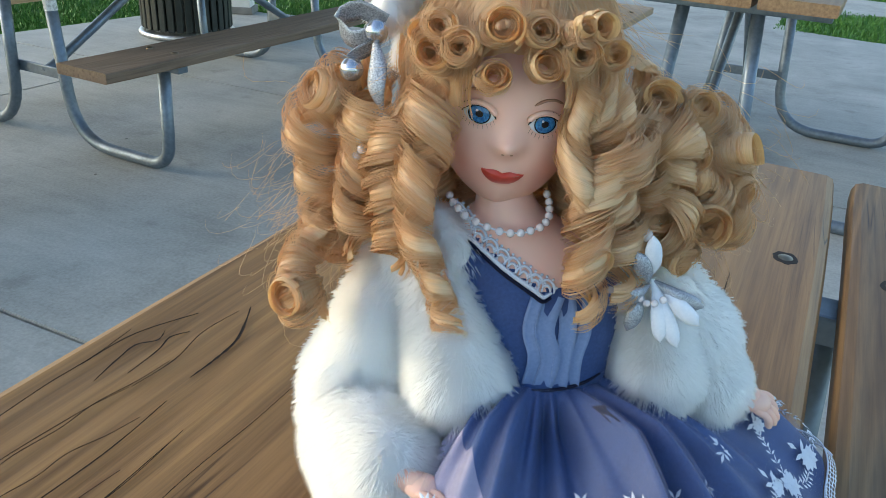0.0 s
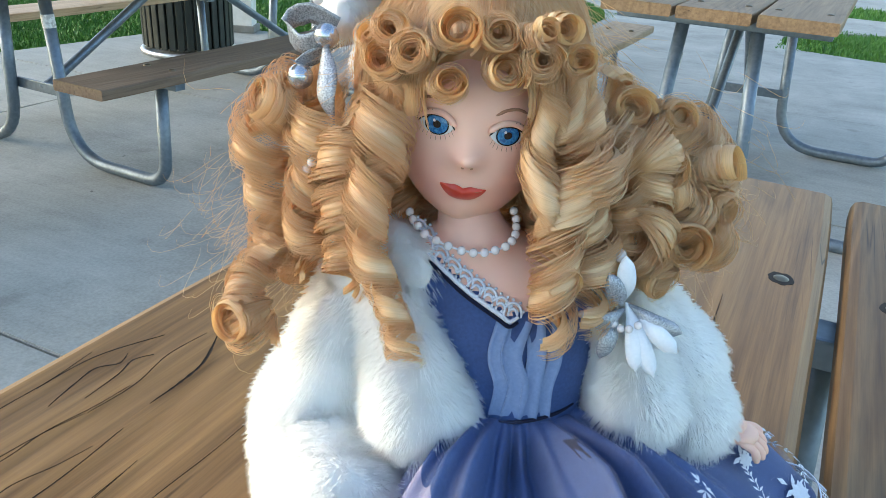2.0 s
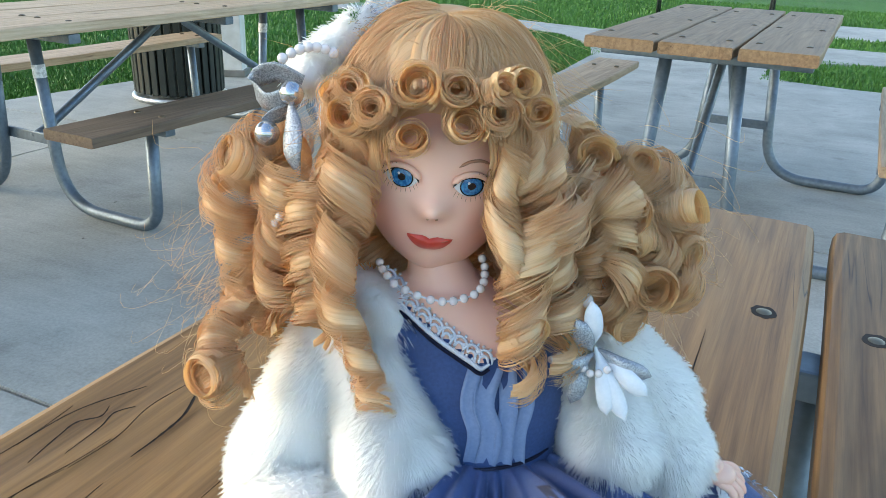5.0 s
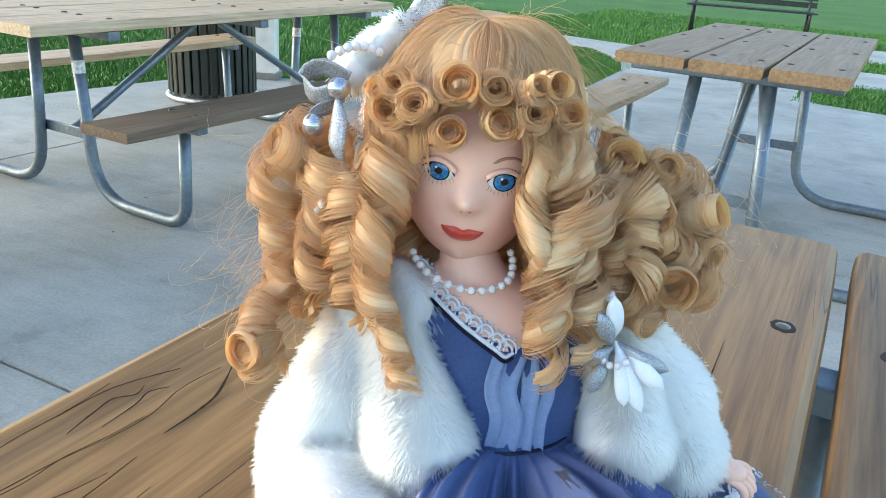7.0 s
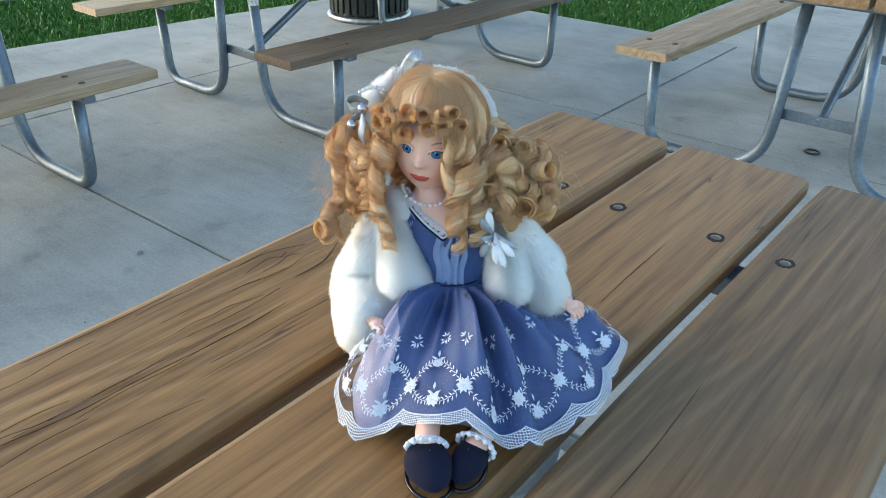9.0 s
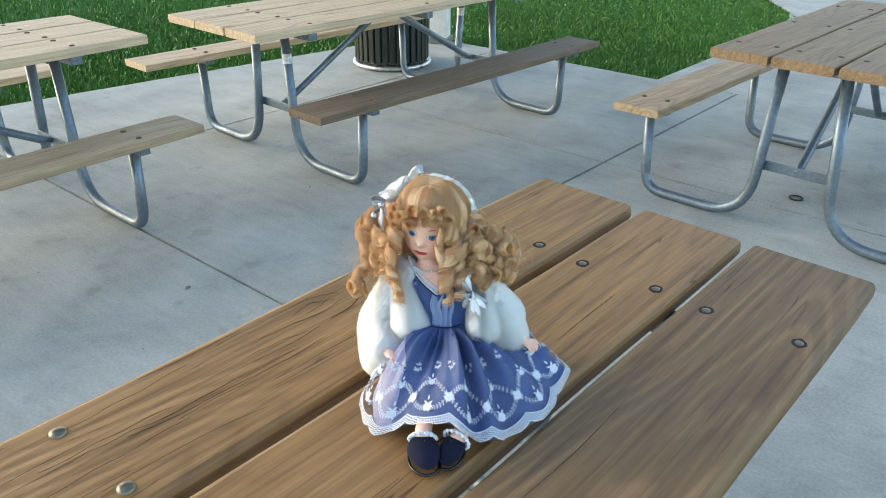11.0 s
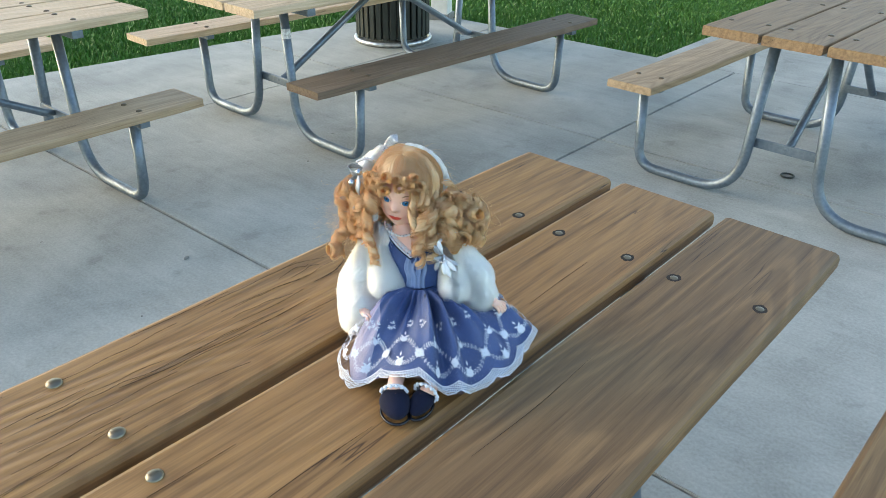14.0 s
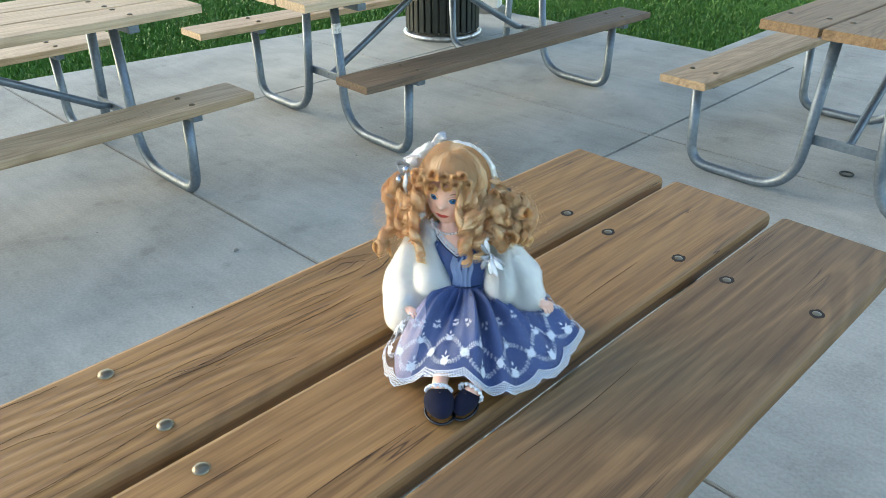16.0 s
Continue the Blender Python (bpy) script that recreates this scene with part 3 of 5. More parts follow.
brow, n, l, b = material("brow_paint", 0.7, 0.0, (0.45, 0.23, 0.14))

hair_mat, n, l, b = material("blond_hair", 0.36)
geo = n.new("ShaderNodeNewGeometry")
c = ramp(n, l, geo.outputs["Random Per Island"], [(0.0, (0.88, 0.59, 0.29)), (0.5, (0.93, 0.68, 0.38)), (1.0, (0.95, 0.76, 0.49))])
streak = noise_tex(n, l, coords(n, l, (16, 2300, 1), "UV", False), 1.0, 4, 0.6)
c = mix(n, l, 0.6, c, ramp(n, l, streak, [(0.28, (0.64, 0.55, 0.44)), (0.5, (0.98, 0.97, 0.95)), (0.74, (1.16, 1.14, 1.1))]), "MULTIPLY")
c = mix(n, l, 0.3, c, ramp(n, l, noise_tex(n, l, coords(n, l, shift=False), 45, 3), [(0.3, (0.78, 0.46, 0.18)), (0.7, (0.94, 0.72, 0.45))]))
l.new(c, b.inputs["Base Color"])
b.inputs["Specular IOR Level"].default_value = 0.9
b.inputs["Anisotropic"].default_value = 0.75
b.inputs["Anisotropic Rotation"].default_value = 0.25
tang = n.new("ShaderNodeTangent")
tang.direction_type, tang.uv_map = "UV_MAP", "UVMap"
l.new(tang.outputs[0], b.inputs["Tangent"])
bump(n, l, b, streak, 0.3, 0.0004)
thin, both = n.new("ShaderNodeBsdfTranslucent"), n.new("ShaderNodeMixShader")
l.new(mix(n, l, 1.0, c, (1.0, 0.84, 0.56), "MULTIPLY"), thin.inputs["Color"])
both.inputs[0].default_value = 0.4
l.new(b.outputs[0], both.inputs[1])
l.new(thin.outputs[0], both.inputs[2])
l.new(both.outputs[0], n["Material Output"].inputs["Surface"])
fur_mat, n, l, b = material("white_fur", 0.85)
geo = n.new("ShaderNodeNewGeometry")
c = ramp(n, l, geo.outputs["Random Per Island"], [(0.0, (0.88, 0.88, 0.865)), (1.0, (0.95, 0.95, 0.935))])
pile, turn, away = n.new("ShaderNodeAttribute"), n.new("ShaderNodeVectorTransform"), n.new("ShaderNodeVectorMath")
pile.attribute_name = "pile"
turn.vector_type, turn.convert_from, turn.convert_to = "NORMAL", "OBJECT", "WORLD"
away.operation = "SCALE"
away.inputs["Scale"].default_value = -1.0
near_side, thin, both = n.new("ShaderNodeBsdfDiffuse"), n.new("ShaderNodeBsdfTranslucent"), n.new("ShaderNodeAddShader")
l.new(pile.outputs["Vector"], turn.inputs[0])
l.new(turn.outputs[0], near_side.inputs["Normal"])
l.new(turn.outputs[0], away.inputs[0])
l.new(away.outputs[0], thin.inputs["Normal"])
l.new(c, near_side.inputs["Color"])
l.new(c, thin.inputs["Color"])
l.new(near_side.outputs[0], both.inputs[0])
l.new(thin.outputs[0], both.inputs[1])
l.new(both.outputs[0], n["Material Output"].inputs["Surface"])
dress = fabric("blue_dress", (0.016, 0.042, 0.145), (0.034, 0.078, 0.235), 0.65, 0.05)
sheer, n, l, b = material("sheer_overskirt", 0.7, 0.0, (0.3, 0.36, 0.62))
b.inputs["Specular IOR Level"].default_value = 0.2
weave = noise_tex(n, l, coords(n, l, (1, 1, 0.4), shift=False), 16, 3, 0.5, 0.5)
l.new(ramp(n, l, weave, [(0.35, (0.22, 0.28, 0.52)), (0.7, (0.46, 0.48, 0.66))]), b.inputs["Base Color"])
l.new(ramp(n, l, weave, [(0.35, (0.06, 0.06, 0.06)), (0.72, (0.13, 0.13, 0.13))]), b.inputs["Alpha"])
b.inputs["Sheen Weight"].default_value = 0.1
slip = fabric("lilac_slip", (0.3, 0.28, 0.4), (0.42, 0.39, 0.52), 0.75, 0.1)
organza = fabric("organza", (0.13, 0.2, 0.38), (0.2, 0.28, 0.48), 0.5, 0.6)
navy = fabric("navy_velvet", (0.004, 0.005, 0.018), (0.009, 0.012, 0.034), 0.85, 0.04)
navy.node_tree.nodes["Principled BSDF"].inputs["Specular IOR Level"].default_value = 0.2
thread = fabric("white_thread", (0.6, 0.63, 0.72), (0.78, 0.8, 0.86), 0.8, 0.2, 1500)
pearl, n, l, b = material("pearl", 0.18, 0.0, (0.8, 0.74, 0.72))
l.new(ramp(n, l, noise_tex(n, l, coords(n, l, shift=False), 200, 2), [(0.3, (0.76, 0.69, 0.68)), (0.7, (0.84, 0.8, 0.78))]), b.inputs["Base Color"])
b.inputs["Coat Weight"].default_value = 0.5
silver, n, l, b = material("silver_ball", 0.22, 0.85, (0.55, 0.57, 0.62))
ribbon, n, l, b = material("silver_ribbon", 0.4, 0.45, (0.62, 0.65, 0.69))
v = coords(n, l, shift=False)
l.new(ramp(n, l, noise_tex(n, l, v, 1400, 2), [(0.35, (0.2, 0.215, 0.24)), (0.65, (0.52, 0.55, 0.6))]), b.inputs["Base Color"])
bump(n, l, b, noise_tex(n, l, v, 1400, 2), 0.4, 0.0005)
petal_white = fabric("satin_petal", (0.72, 0.76, 0.82), (0.84, 0.87, 0.92), 0.35, 0.3)

lace, n, l, b = material("lace_net", 0.75, 0.0, (0.78, 0.8, 0.86))
uvn, mp = n.new("ShaderNodeTexCoord"), n.new("ShaderNodeMapping")
l.new(uvn.outputs["UV"], mp.inputs["Vector"])
cell = n.new("ShaderNodeTexVoronoi")
cell.feature = "DISTANCE_TO_EDGE"
cell.inputs["Scale"].default_value, cell.inputs["Randomness"].default_value = 420.0, 0.25
l.new(mp.outputs[0], cell.inputs["Vector"])
holes = ramp(n, l, cell.outputs["Distance"], [(0.1, (1, 1, 1)), (0.17, (0.06, 0.06, 0.06))])
l.new(holes, b.inputs["Alpha"])

DOLL_MATS = [skin, lip, eye_white, iris, black, brow, hair_mat, fur_mat, dress, organza, navy, thread, pearl, silver, ribbon, petal_white, lace, sheer, slip]
(SKIN, LIP, EWHITE, IRIS, BLACK, BROW, HAIR, FUR, DRESS, ORG, NAVY, THREAD, PEARL, SILVER, RIBBON, PETAL, LACE, SHEER, SLIP) = range(19)
dv, df, dm, duv, dn = [], [], [], [], []     # vertex blocks, faces, material numbers, uv blocks, pile directions
dcount = 0
rng = np.random.default_rng(11)


def add(verts, faces, mat, uv=None, pile=None):
    """Add a block to the doll. verts: rows of (side, front, height over the world's ground)."""
    global dcount
    verts = np.asarray(verts, float).reshape(-1, 3)
    dv.append(np.stack([verts[:, 0], -verts[:, 1], verts[:, 2] - DOLL_Z], 1))
    duv.append(np.zeros((len(verts), 2)) if uv is None else np.asarray(uv, float))
    dn.append(np.tile([0.0, 0.0, 1.0], (len(verts), 1)) if pile is None else np.asarray(pile, float) * (1, -1, 1))
    for f_ in faces:
        df.append(tuple(int(i) + dcount for i in f_))
    if isinstance(mat, (int, np.integer)):
        dm.extend([mat] * len(faces))
    else:
        dm.extend(mat)
    dcount += len(verts)


def grid_faces(nu, nv, wrap=False):
    """Quads of a grid of nu rows of nv points; wrap closes each row."""
    out = []
    for i in range(nu - 1):
        for j in range(nv if wrap else nv - 1):
            k = (j + 1) % nv
            out.append((i * nv + j, i * nv + k, (i + 1) * nv + k, (i + 1) * nv + j))
    return out


def ball(c, r, mat, nu=9, nv=12):
    r = np.ones(3) * r
    th, ph = np.linspace(0.02, math.pi - 0.02, nu), np.arange(nv) * 2 * math.pi / nv
    p = np.stack([np.outer(np.sin(th), np.cos(ph)), np.outer(np.sin(th), np.sin(ph)), np.outer(np.cos(th), np.ones(nv))], -1)
    add(np.array(c) + p.reshape(-1, 3) * r, grid_faces(nu, nv, True), mat, None, p.reshape(-1, 3))


def smooth_path(pts, count):
    """Catmull-Rom through points, resampled evenly in parameter."""
    p = np.array(pts, float)
    p = np.vstack([2 * p[0] - p[1], p, 2 * p[-1] - p[-2]])
    t = np.linspace(0, len(p) - 3 - 1e-6, count)
    i = t.astype(int)
    u = (t - i)[:, None]
    a, b_, c_, d_ = p[i], p[i + 1], p[i + 2], p[i + 3]
    return 0.5 * (2 * b_ + (c_ - a) * u + (2 * a - 5 * b_ + 4 * c_ - d_) * u**2 + (3 * b_ - a - 3 * c_ + d_) * u**3)


def frames_of(p):
    """Side and up vectors along points (..., N, 3)."""
    t = np.gradient(p, axis=-2)
    t /= np.linalg.norm(t, axis=-1, keepdims=True) + 1e-12
    ref = np.where(np.abs(t[..., 2:3]) > 0.9, np.array([1.0, 0.0, 0.0]), np.array([0.0, 0.0, 1.0]))
    s = np.cross(t, ref)
    s /= np.linalg.norm(s, axis=-1, keepdims=True) + 1e-12
    return s, np.cross(s, t)


def strands(p, radius, mat, sides=4, taper=0.35):
    """Thin tubes along many paths at once; p: (S, N, 3)."""
    S, N, _ = p.shape
    if mat == HAIR:      # natural unevenness
        w = p * 75.0
        p = p + 0.0016 * np.stack([np.sin(w[..., 1] * 1.3 + w[..., 2]), np.sin(w[..., 2] * 1.1 + w[..., 0] * 1.7), np.sin(w[..., 0] * 1.4 + w[..., 1] * 0.8)], -1)
    s, u = frames_of(p)
    prof = np.minimum(1, taper + (1 - taper) * np.minimum(np.arange(N), np.arange(N)[::-1]) / (0.12 * N))
    rad = (np.ones(S) * radius)[:, None, None] * prof[None, :, None]
    ring = [p + rad * (math.cos(a) * s + math.sin(a) * u) for a in (2 * math.pi * k / sides for k in range(sides))]
    verts = np.stack(ring, 2).reshape(-1, 3)
    base = grid_faces(N, sides, True)
    faces = []
    for k in range(S):
        o = k * N * sides
        faces += [(a + o, b_ + o, c_ + o, d_ + o) for a, b_, c_, d_ in base]
    add(verts, faces, mat)


def pipe(pts, radius, mat, count=16, sides=8):
    strands(smooth_path(pts, count)[None], radius, mat, sides, 0.6)


def axis_frames(a):
    """Frames that turn as little as they can along an axis (N, 3)."""
    t = np.gradient(a, axis=0)
    t /= np.linalg.norm(t, axis=1, keepdims=True)
    nrm = np.zeros_like(a)
    v_ = np.cross(t[0], [0.31, 0.87, 0.2])
    for i in range(len(a)):
        v_ = v_ - t[i] * (v_ @ t[i])
        v_ /= np.linalg.norm(v_)
        nrm[i] = v_
    return nrm, np.cross(t, nrm)


def lock(p):
    """A smooth sheet of combed hair; p: (N along, M across, 3)."""
    N, M, _ = p.shape
    along = np.r_[0, np.cumsum(np.linalg.norm(np.diff(p[:, M // 2], axis=0), axis=1))]
    wide = np.linalg.norm(np.diff(p[N // 2], axis=0), axis=1).sum()
    off = rng.uniform(0, 3, 2)
    uv = np.stack([np.repeat(along + off[0], M), np.tile(np.linspace(0, wide, M) + off[1], N)], 1)
    add(p.reshape(-1, 3), grid_faces(N, M), HAIR, uv)


def ringlet(pts, r0, r1, turns, locks=4, fill=0.5, hand=None, loose=80):
    """A corkscrew curl: a few sheets of hair and loose strands wound round an axis."""
    hand = rng.choice((-1, 1)) if hand is None else hand
    turns, r0, r1 = turns * rng.uniform(1.1, 1.35), r0 * 0.98, r1 * 0.98
    N = int(24 * turns) + 6
    fine = smooth_path(pts, 200)
    sway = np.linspace(0, 1, 200)
    fine = fine + 0.0022 * np.stack([np.sin(9 * sway + r0 * 5e3), np.cos(8 * sway + r1 * 4e3), 0 * sway], 1)
    nrm, bi = axis_frames(fine)
    length = np.linalg.norm(np.diff(fine, axis=0), axis=1).sum()
    t = np.linspace(0, 1, N)
    ph = rng.uniform(0, 6.28)
    wob = rng.uniform(0, 6.28, 3)

    def wind(q, size, turn, slip):
        """One line of the curl: q is its place across the sheet."""
        sh = (q - 0.5) * fill / turns + slip
        tt = np.clip(t * (1 - fill / turns) + 0.5 * fill / turns + sh, 0, 1)
        i = np.minimum((tt * 199).astype(int), 198)
        w = (tt * 199 - i)[:, None]
        ax = fine[i] * (1 - w) + fine[i + 1] * w
        rr = (r0 + (r1 - r0) * t) * size * np.minimum(1, 0.6 + 3 * t) * (1 + 0.17 * np.sin(7.3 * t + wob[0]) + 0.1 * np.sin(17 * t + wob[1]))
        ang = hand * 2 * math.pi * turns * t + ph + turn + 0.5 * np.sin(4.3 * t + wob[2])
        return ax + (rr * np.cos(ang))[:, None] * nrm[i] + (rr * np.sin(ang))[:, None] * bi[i]

    for k in range(locks):
        size, turn, slip = 1.0 - 0.07 * k + rng.normal() * 0.02, 0.1 * (k - 0.5 * locks) + rng.normal() * 0.12, rng.normal() * 0.008
        half = (0.44, 0.32, 0.3, 0.24)[k % 4]
        pinch = (1 - 0.75 * (np.clip(t - 0.7, 0, 1) / 0.3) ** 1.5) * (0.85 + 0.2 * np.sin(11 * t + wob[k % 3]))
        mid_ = 0.5 + (0.0, -0.2, 0.22, 0.05)[k % 4]
        lock(np.stack([wind(mid_ + q * half * pinch, size * (0.94 - 0.12 * q * q + 0.12 * q + 0.025 * math.sin(9 * q + k)), turn, slip) for q in np.linspace(-1, 1, 13)], 1))
    out = [wind(0.5 + rng.choice((-1, 1)) * rng.uniform(0.2, 0.62), rng.uniform(0.82, 1.14), rng.normal() * 0.2, rng.normal() * 0.015) for k in range(loose)]
    strands(np.array(out), rng.uniform(0.00009, 0.0002, loose), HAIR, 3, 0.3)


def roll(c, r, axis, depth=0.012, turns=2.1, locks=3, loose=34):
    """A short curl seen end-on, wound round an axis."""
    c, axis = np.array(c), np.array(axis, float) + rng.normal(size=3) * 0.12
    axis /= np.linalg.norm(axis)
    c, r, depth = c + rng.normal(size=3) * 0.001, r * rng.uniform(0.85, 1.1), depth * rng.uniform(0.8, 1.3)
    s = np.cross(axis, [0.1, 0.2, 1])
    s /= np.linalg.norm(s)
    u = np.cross(s, axis)
    N = int(26 * turns)
    t = np.linspace(0, 1, N)
    a0, flat = rng.uniform(0, 6.28), rng.uniform(0.85, 1.0)

    def wind(q, size, turn, tip):
        rr = r * size * (1.06 - 0.62 * t ** 0.85)
        ang = a0 + turn + 2 * math.pi * turns * t
        return c + (axis + tip) * (q * depth + 0.005 * (1 - t))[:, None] + (rr * np.cos(ang))[:, None] * s + (rr * flat * np.sin(ang))[:, None] * u

    for k in range(locks):
        size, turn, tip, mid_ = rng.uniform(0.88, 1.06), rng.normal() * 0.2, rng.normal(size=3) * 0.07, (k + 0.5) / locks - 0.5
        lock(np.stack([wind(mid_ + 0.62 * q / locks, size * (1 - 0.1 * q * q), turn, tip) for q in np.linspace(-1, 1, 7)], 1))
    out = [wind(rng.uniform(-0.55, 0.55), rng.uniform(0.8, 1.15), rng.normal() * 0.4, rng.normal(size=3) * 0.12) for k in range(loose)]
    strands(np.array(out), rng.uniform(0.00008, 0.00018, loose), HAIR, 3, 0.35)


# head with modelled features
HC, HR = np.array([0.002, -0.035, 1.0045]), np.array([0.0362, 0.0365, 0.0472])
ROLL = radians(-6)


def face_xy(x, z):
    """Feature coordinates in the leaning face."""
    return 0.002 + x * math.cos(ROLL) - z * math.sin(ROLL), 0.9965 + x * math.sin(ROLL) + z * math.cos(ROLL)


EYES = [face_xy(-0.0162, 0.0122), face_xy(0.0144, 0.0122)]
NOSE, MOUTH, CHIN = face_xy(-0.0008, 0.0006), face_xy(-0.0004, -0.0158), face_xy(0, -0.032)


def face_depth(x, z):
    """How far the face stands to the front at (x, z)."""
    zz = (z - HC[2]) / HR[2]
    wide = HR[0] * (1 - 0.13 * np.clip(-zz, 0, 1) ** 1.6)
    q = np.clip(1 - ((x - HC[0]) / wide) ** 2 - zz**2, 0, 1)
    d_ = HC[1] + HR[1] * q**0.42
    def g_(c, a, sx, sz):
        return a * np.exp(-(((x - c[0]) / sx) ** 2) - ((z - c[1]) / sz) ** 2)
    d_ = d_ + g_(NOSE, 0.0088, 0.006, 0.0046) + g_((NOSE[0], NOSE[1] + 0.008), 0.0016, 0.0062, 0.009)
    d_ = d_ - g_(EYES[0], 0.0024, 0.0075, 0.0055) - g_(EYES[1], 0.0024, 0.0075, 0.0055)
    d_ = d_ + g_(MOUTH, 0.0022, 0.008, 0.005) + g_(CHIN, 0.0032, 0.007, 0.006)
    d_ = d_ + g_((MOUTH[0] - 0.016, MOUTH[1] + 0.006), 0.0016, 0.008, 0.008) + g_((MOUTH[0] + 0.016, MOUTH[1] + 0.006), 0.0016, 0.008, 0.008)
    return d_ - g_((MOUTH[0], MOUTH[1] - 0.0062), 0.0012, 0.006, 0.0022)


def face_patch(centre, half_w, half_h, lift, shape, rings, nseg=36, under=None):
    """A low dome on the face with an almond outline; rings: (fraction, material)."""
    fr = [0.0] + [r_[0] for r_ in rings]
    verts, faces, mats = [], [], []
    for i, q in enumerate(fr):
        for k in range(nseg):
            a = 2 * math.pi * k / nseg
            ox, oz = shape(a)
            x, z = centre[0] + half_w * ox * q * math.cos(ROLL) - half_h * oz * q * math.sin(ROLL), centre[1] + half_w * ox * q * math.sin(ROLL) + half_h * oz * q * math.cos(ROLL)
            verts.append((x, float(face_depth(np.array(x), np.array(z))) + (lift * (1 - q**2) if under is None else under(x, z) + lift) + 0.0004, z))
    for i in range(len(fr) - 1):
        for k in range(nseg):
            faces.append((i * nseg + k, i * nseg + (k + 1) % nseg, (i + 1) * nseg + (k + 1) % nseg, (i + 1) * nseg + k))
            mats.append(rings[i][1])
    add(verts, faces, mats)


gx, gz = np.linspace(-1, 1, 61), np.linspace(-1, 1, 71)
verts = []
for zz in np.sin(gz * math.pi / 2):
    wide = HR[0] * (1 - 0.13 * max(0, -zz) ** 1.6) * math.sqrt(max(0, 1 - zz * zz) + 1e-5)
    for xx in np.sin(gx * math.pi / 2):
        x, z = HC[0] + xx * wide, HC[2] + zz * HR[2]
        verts.append((x, float(face_depth(np.array(x), np.array(z))), z))
add(verts, grid_faces(71, 61), SKIN)
ball(HC + (0, -0.004, 0.004), HR * (0.98, 0.98, 0.95), SKIN, 24, 30)


def almond(a):
    return math.cos(a), math.sin(a) * (1 - 0.35 * abs(math.cos(a)) ** 3)


def circle(a):
    return math.cos(a), math.sin(a)


def lips_shape(a):
    z = math.sin(a)
    if z > 0:
        z = 0.66 * z * (1 - 0.6 * abs(math.cos(a)) ** 2) * (1 - 0.42 * math.exp(-((math.cos(a) / 0.2) ** 2)))
    else:
        z = 0.9 * z * (1 - 0.35 * abs(math.cos(a)) ** 2)
    return math.cos(a), z + 0.42 * abs(math.cos(a)) ** 3


for sx, e in zip((-1, 1), EYES):
    face_patch(e, 0.0074, 0.0047, 0.002, almond, [(0.25, EWHITE), (0.5, EWHITE), (0.75, EWHITE), (1.0, EWHITE)])

    def dome(x, z, e=e):
        return 0.002 * max(0.0, 1 - ((x - e[0]) / 0.0078) ** 2 - ((z - e[1]) / 0.0049) ** 2)
    face_patch((e[0] + 0.0002, e[1] + 0.0001), 0.0052, 0.0046, 0.0003, circle, [(0.34, BLACK), (0.6, IRIS), (0.88, IRIS), (1.0, BLACK)], 36, dome)
    # small white dot painted on the eye as its catchlight
    face_patch((e[0] - 0.001, e[1] + 0.0016), 0.0006, 0.0006, 0.0004, circle, [(1.0, EWHITE)], 12, dome)
    up = []
    for a in np.linspace(0.05, math.pi - 0.05, 18):
        ox, oz = almond(a)
        x, z = e[0] + 0.0079 * ox * math.cos(ROLL) - 0.0046 * oz * math.sin(ROLL), e[1] + 0.0079 * ox * math.sin(ROLL) + 0.0046 * oz * math.cos(ROLL)
        up.append((x, float(face_depth(np.array(x), np.array(z))) + 0.0008, z))
    strands(np.array(up)[None] + (0, 0.0004, 0.0006), 0.0015, SKIN, 8)
    strands(np.array(up)[None] + (0, 0.0011, -0.0006), 0.00045, BLACK, 6)
    for i in (range(10, 18) if sx < 0 else range(0, 8)):
        p = np.array(up[i])
        out = np.array([(p[0] - e[0]) * 0.35, 0.0018, 0.0016])
        strands(np.array([p, p + out * 0.6, p + out + (0, 0, 0.0004)])[None], 0.00018, BLACK, 3)
    for a in np.linspace(math.pi + 0.5, 2 * math.pi - 0.5, 9):
        ox, oz = almond(a)
        x, z = e[0] + 0.0072 * ox, e[1] + 0.0046 * oz
        p = np.array([x, float(face_depth(np.array(x), np.array(z))) + 0.0008, z])
        strands(np.array([p, p + (ox * 0.0008, 0.0008, -0.0012), p + (ox * 0.0014, 0.0009, -0.0022)])[None], 0.00009, BLACK, 3)
    bw = [(e[0] + sx * k, e[1] + 0.0085 + h) for k, h in ((-0.0055, 0.0002), (-0.001, 0.0022), (0.004, 0.0022), (0.008, 0.0002))]
    strands(smooth_path([(x, float(face_depth(np.array(x), np.array(z))) + 0.0003, z) for x, z in bw], 14)[None], 0.0007, BROW, 6)
face_patch(MOUTH, 0.0103, 0.0056, 0.0018, lips_shape, [(0.35, LIP), (0.7, LIP), (1.0, LIP)])
strands(smooth_path([(MOUTH[0] + x, float(face_depth(np.array(MOUTH[0] + x), np.array(MOUTH[1]))) + 0.0017, MOUTH[1] + 0.0006 + z - 0.1 * x) for x, z in ((-0.0085, 0.0012), (-0.003, 0.0), (0.0, 0.0004), (0.003, 0.0), (0.0085, 0.0012))], 16)[None], 0.00022, BROW, 4)

# nostrils: brown ovals put their shade in as colour
for k_ in (-1, 1):
    ball((NOSE[0] + 0.0019 * k_, float(face_depth(np.array(NOSE[0] + 0.0019 * k_), np.array(NOSE[1] - 0.003))) - 0.0001, NOSE[1] - 0.0031), (0.0008, 0.0004, 0.0005), BROW, 6, 8)

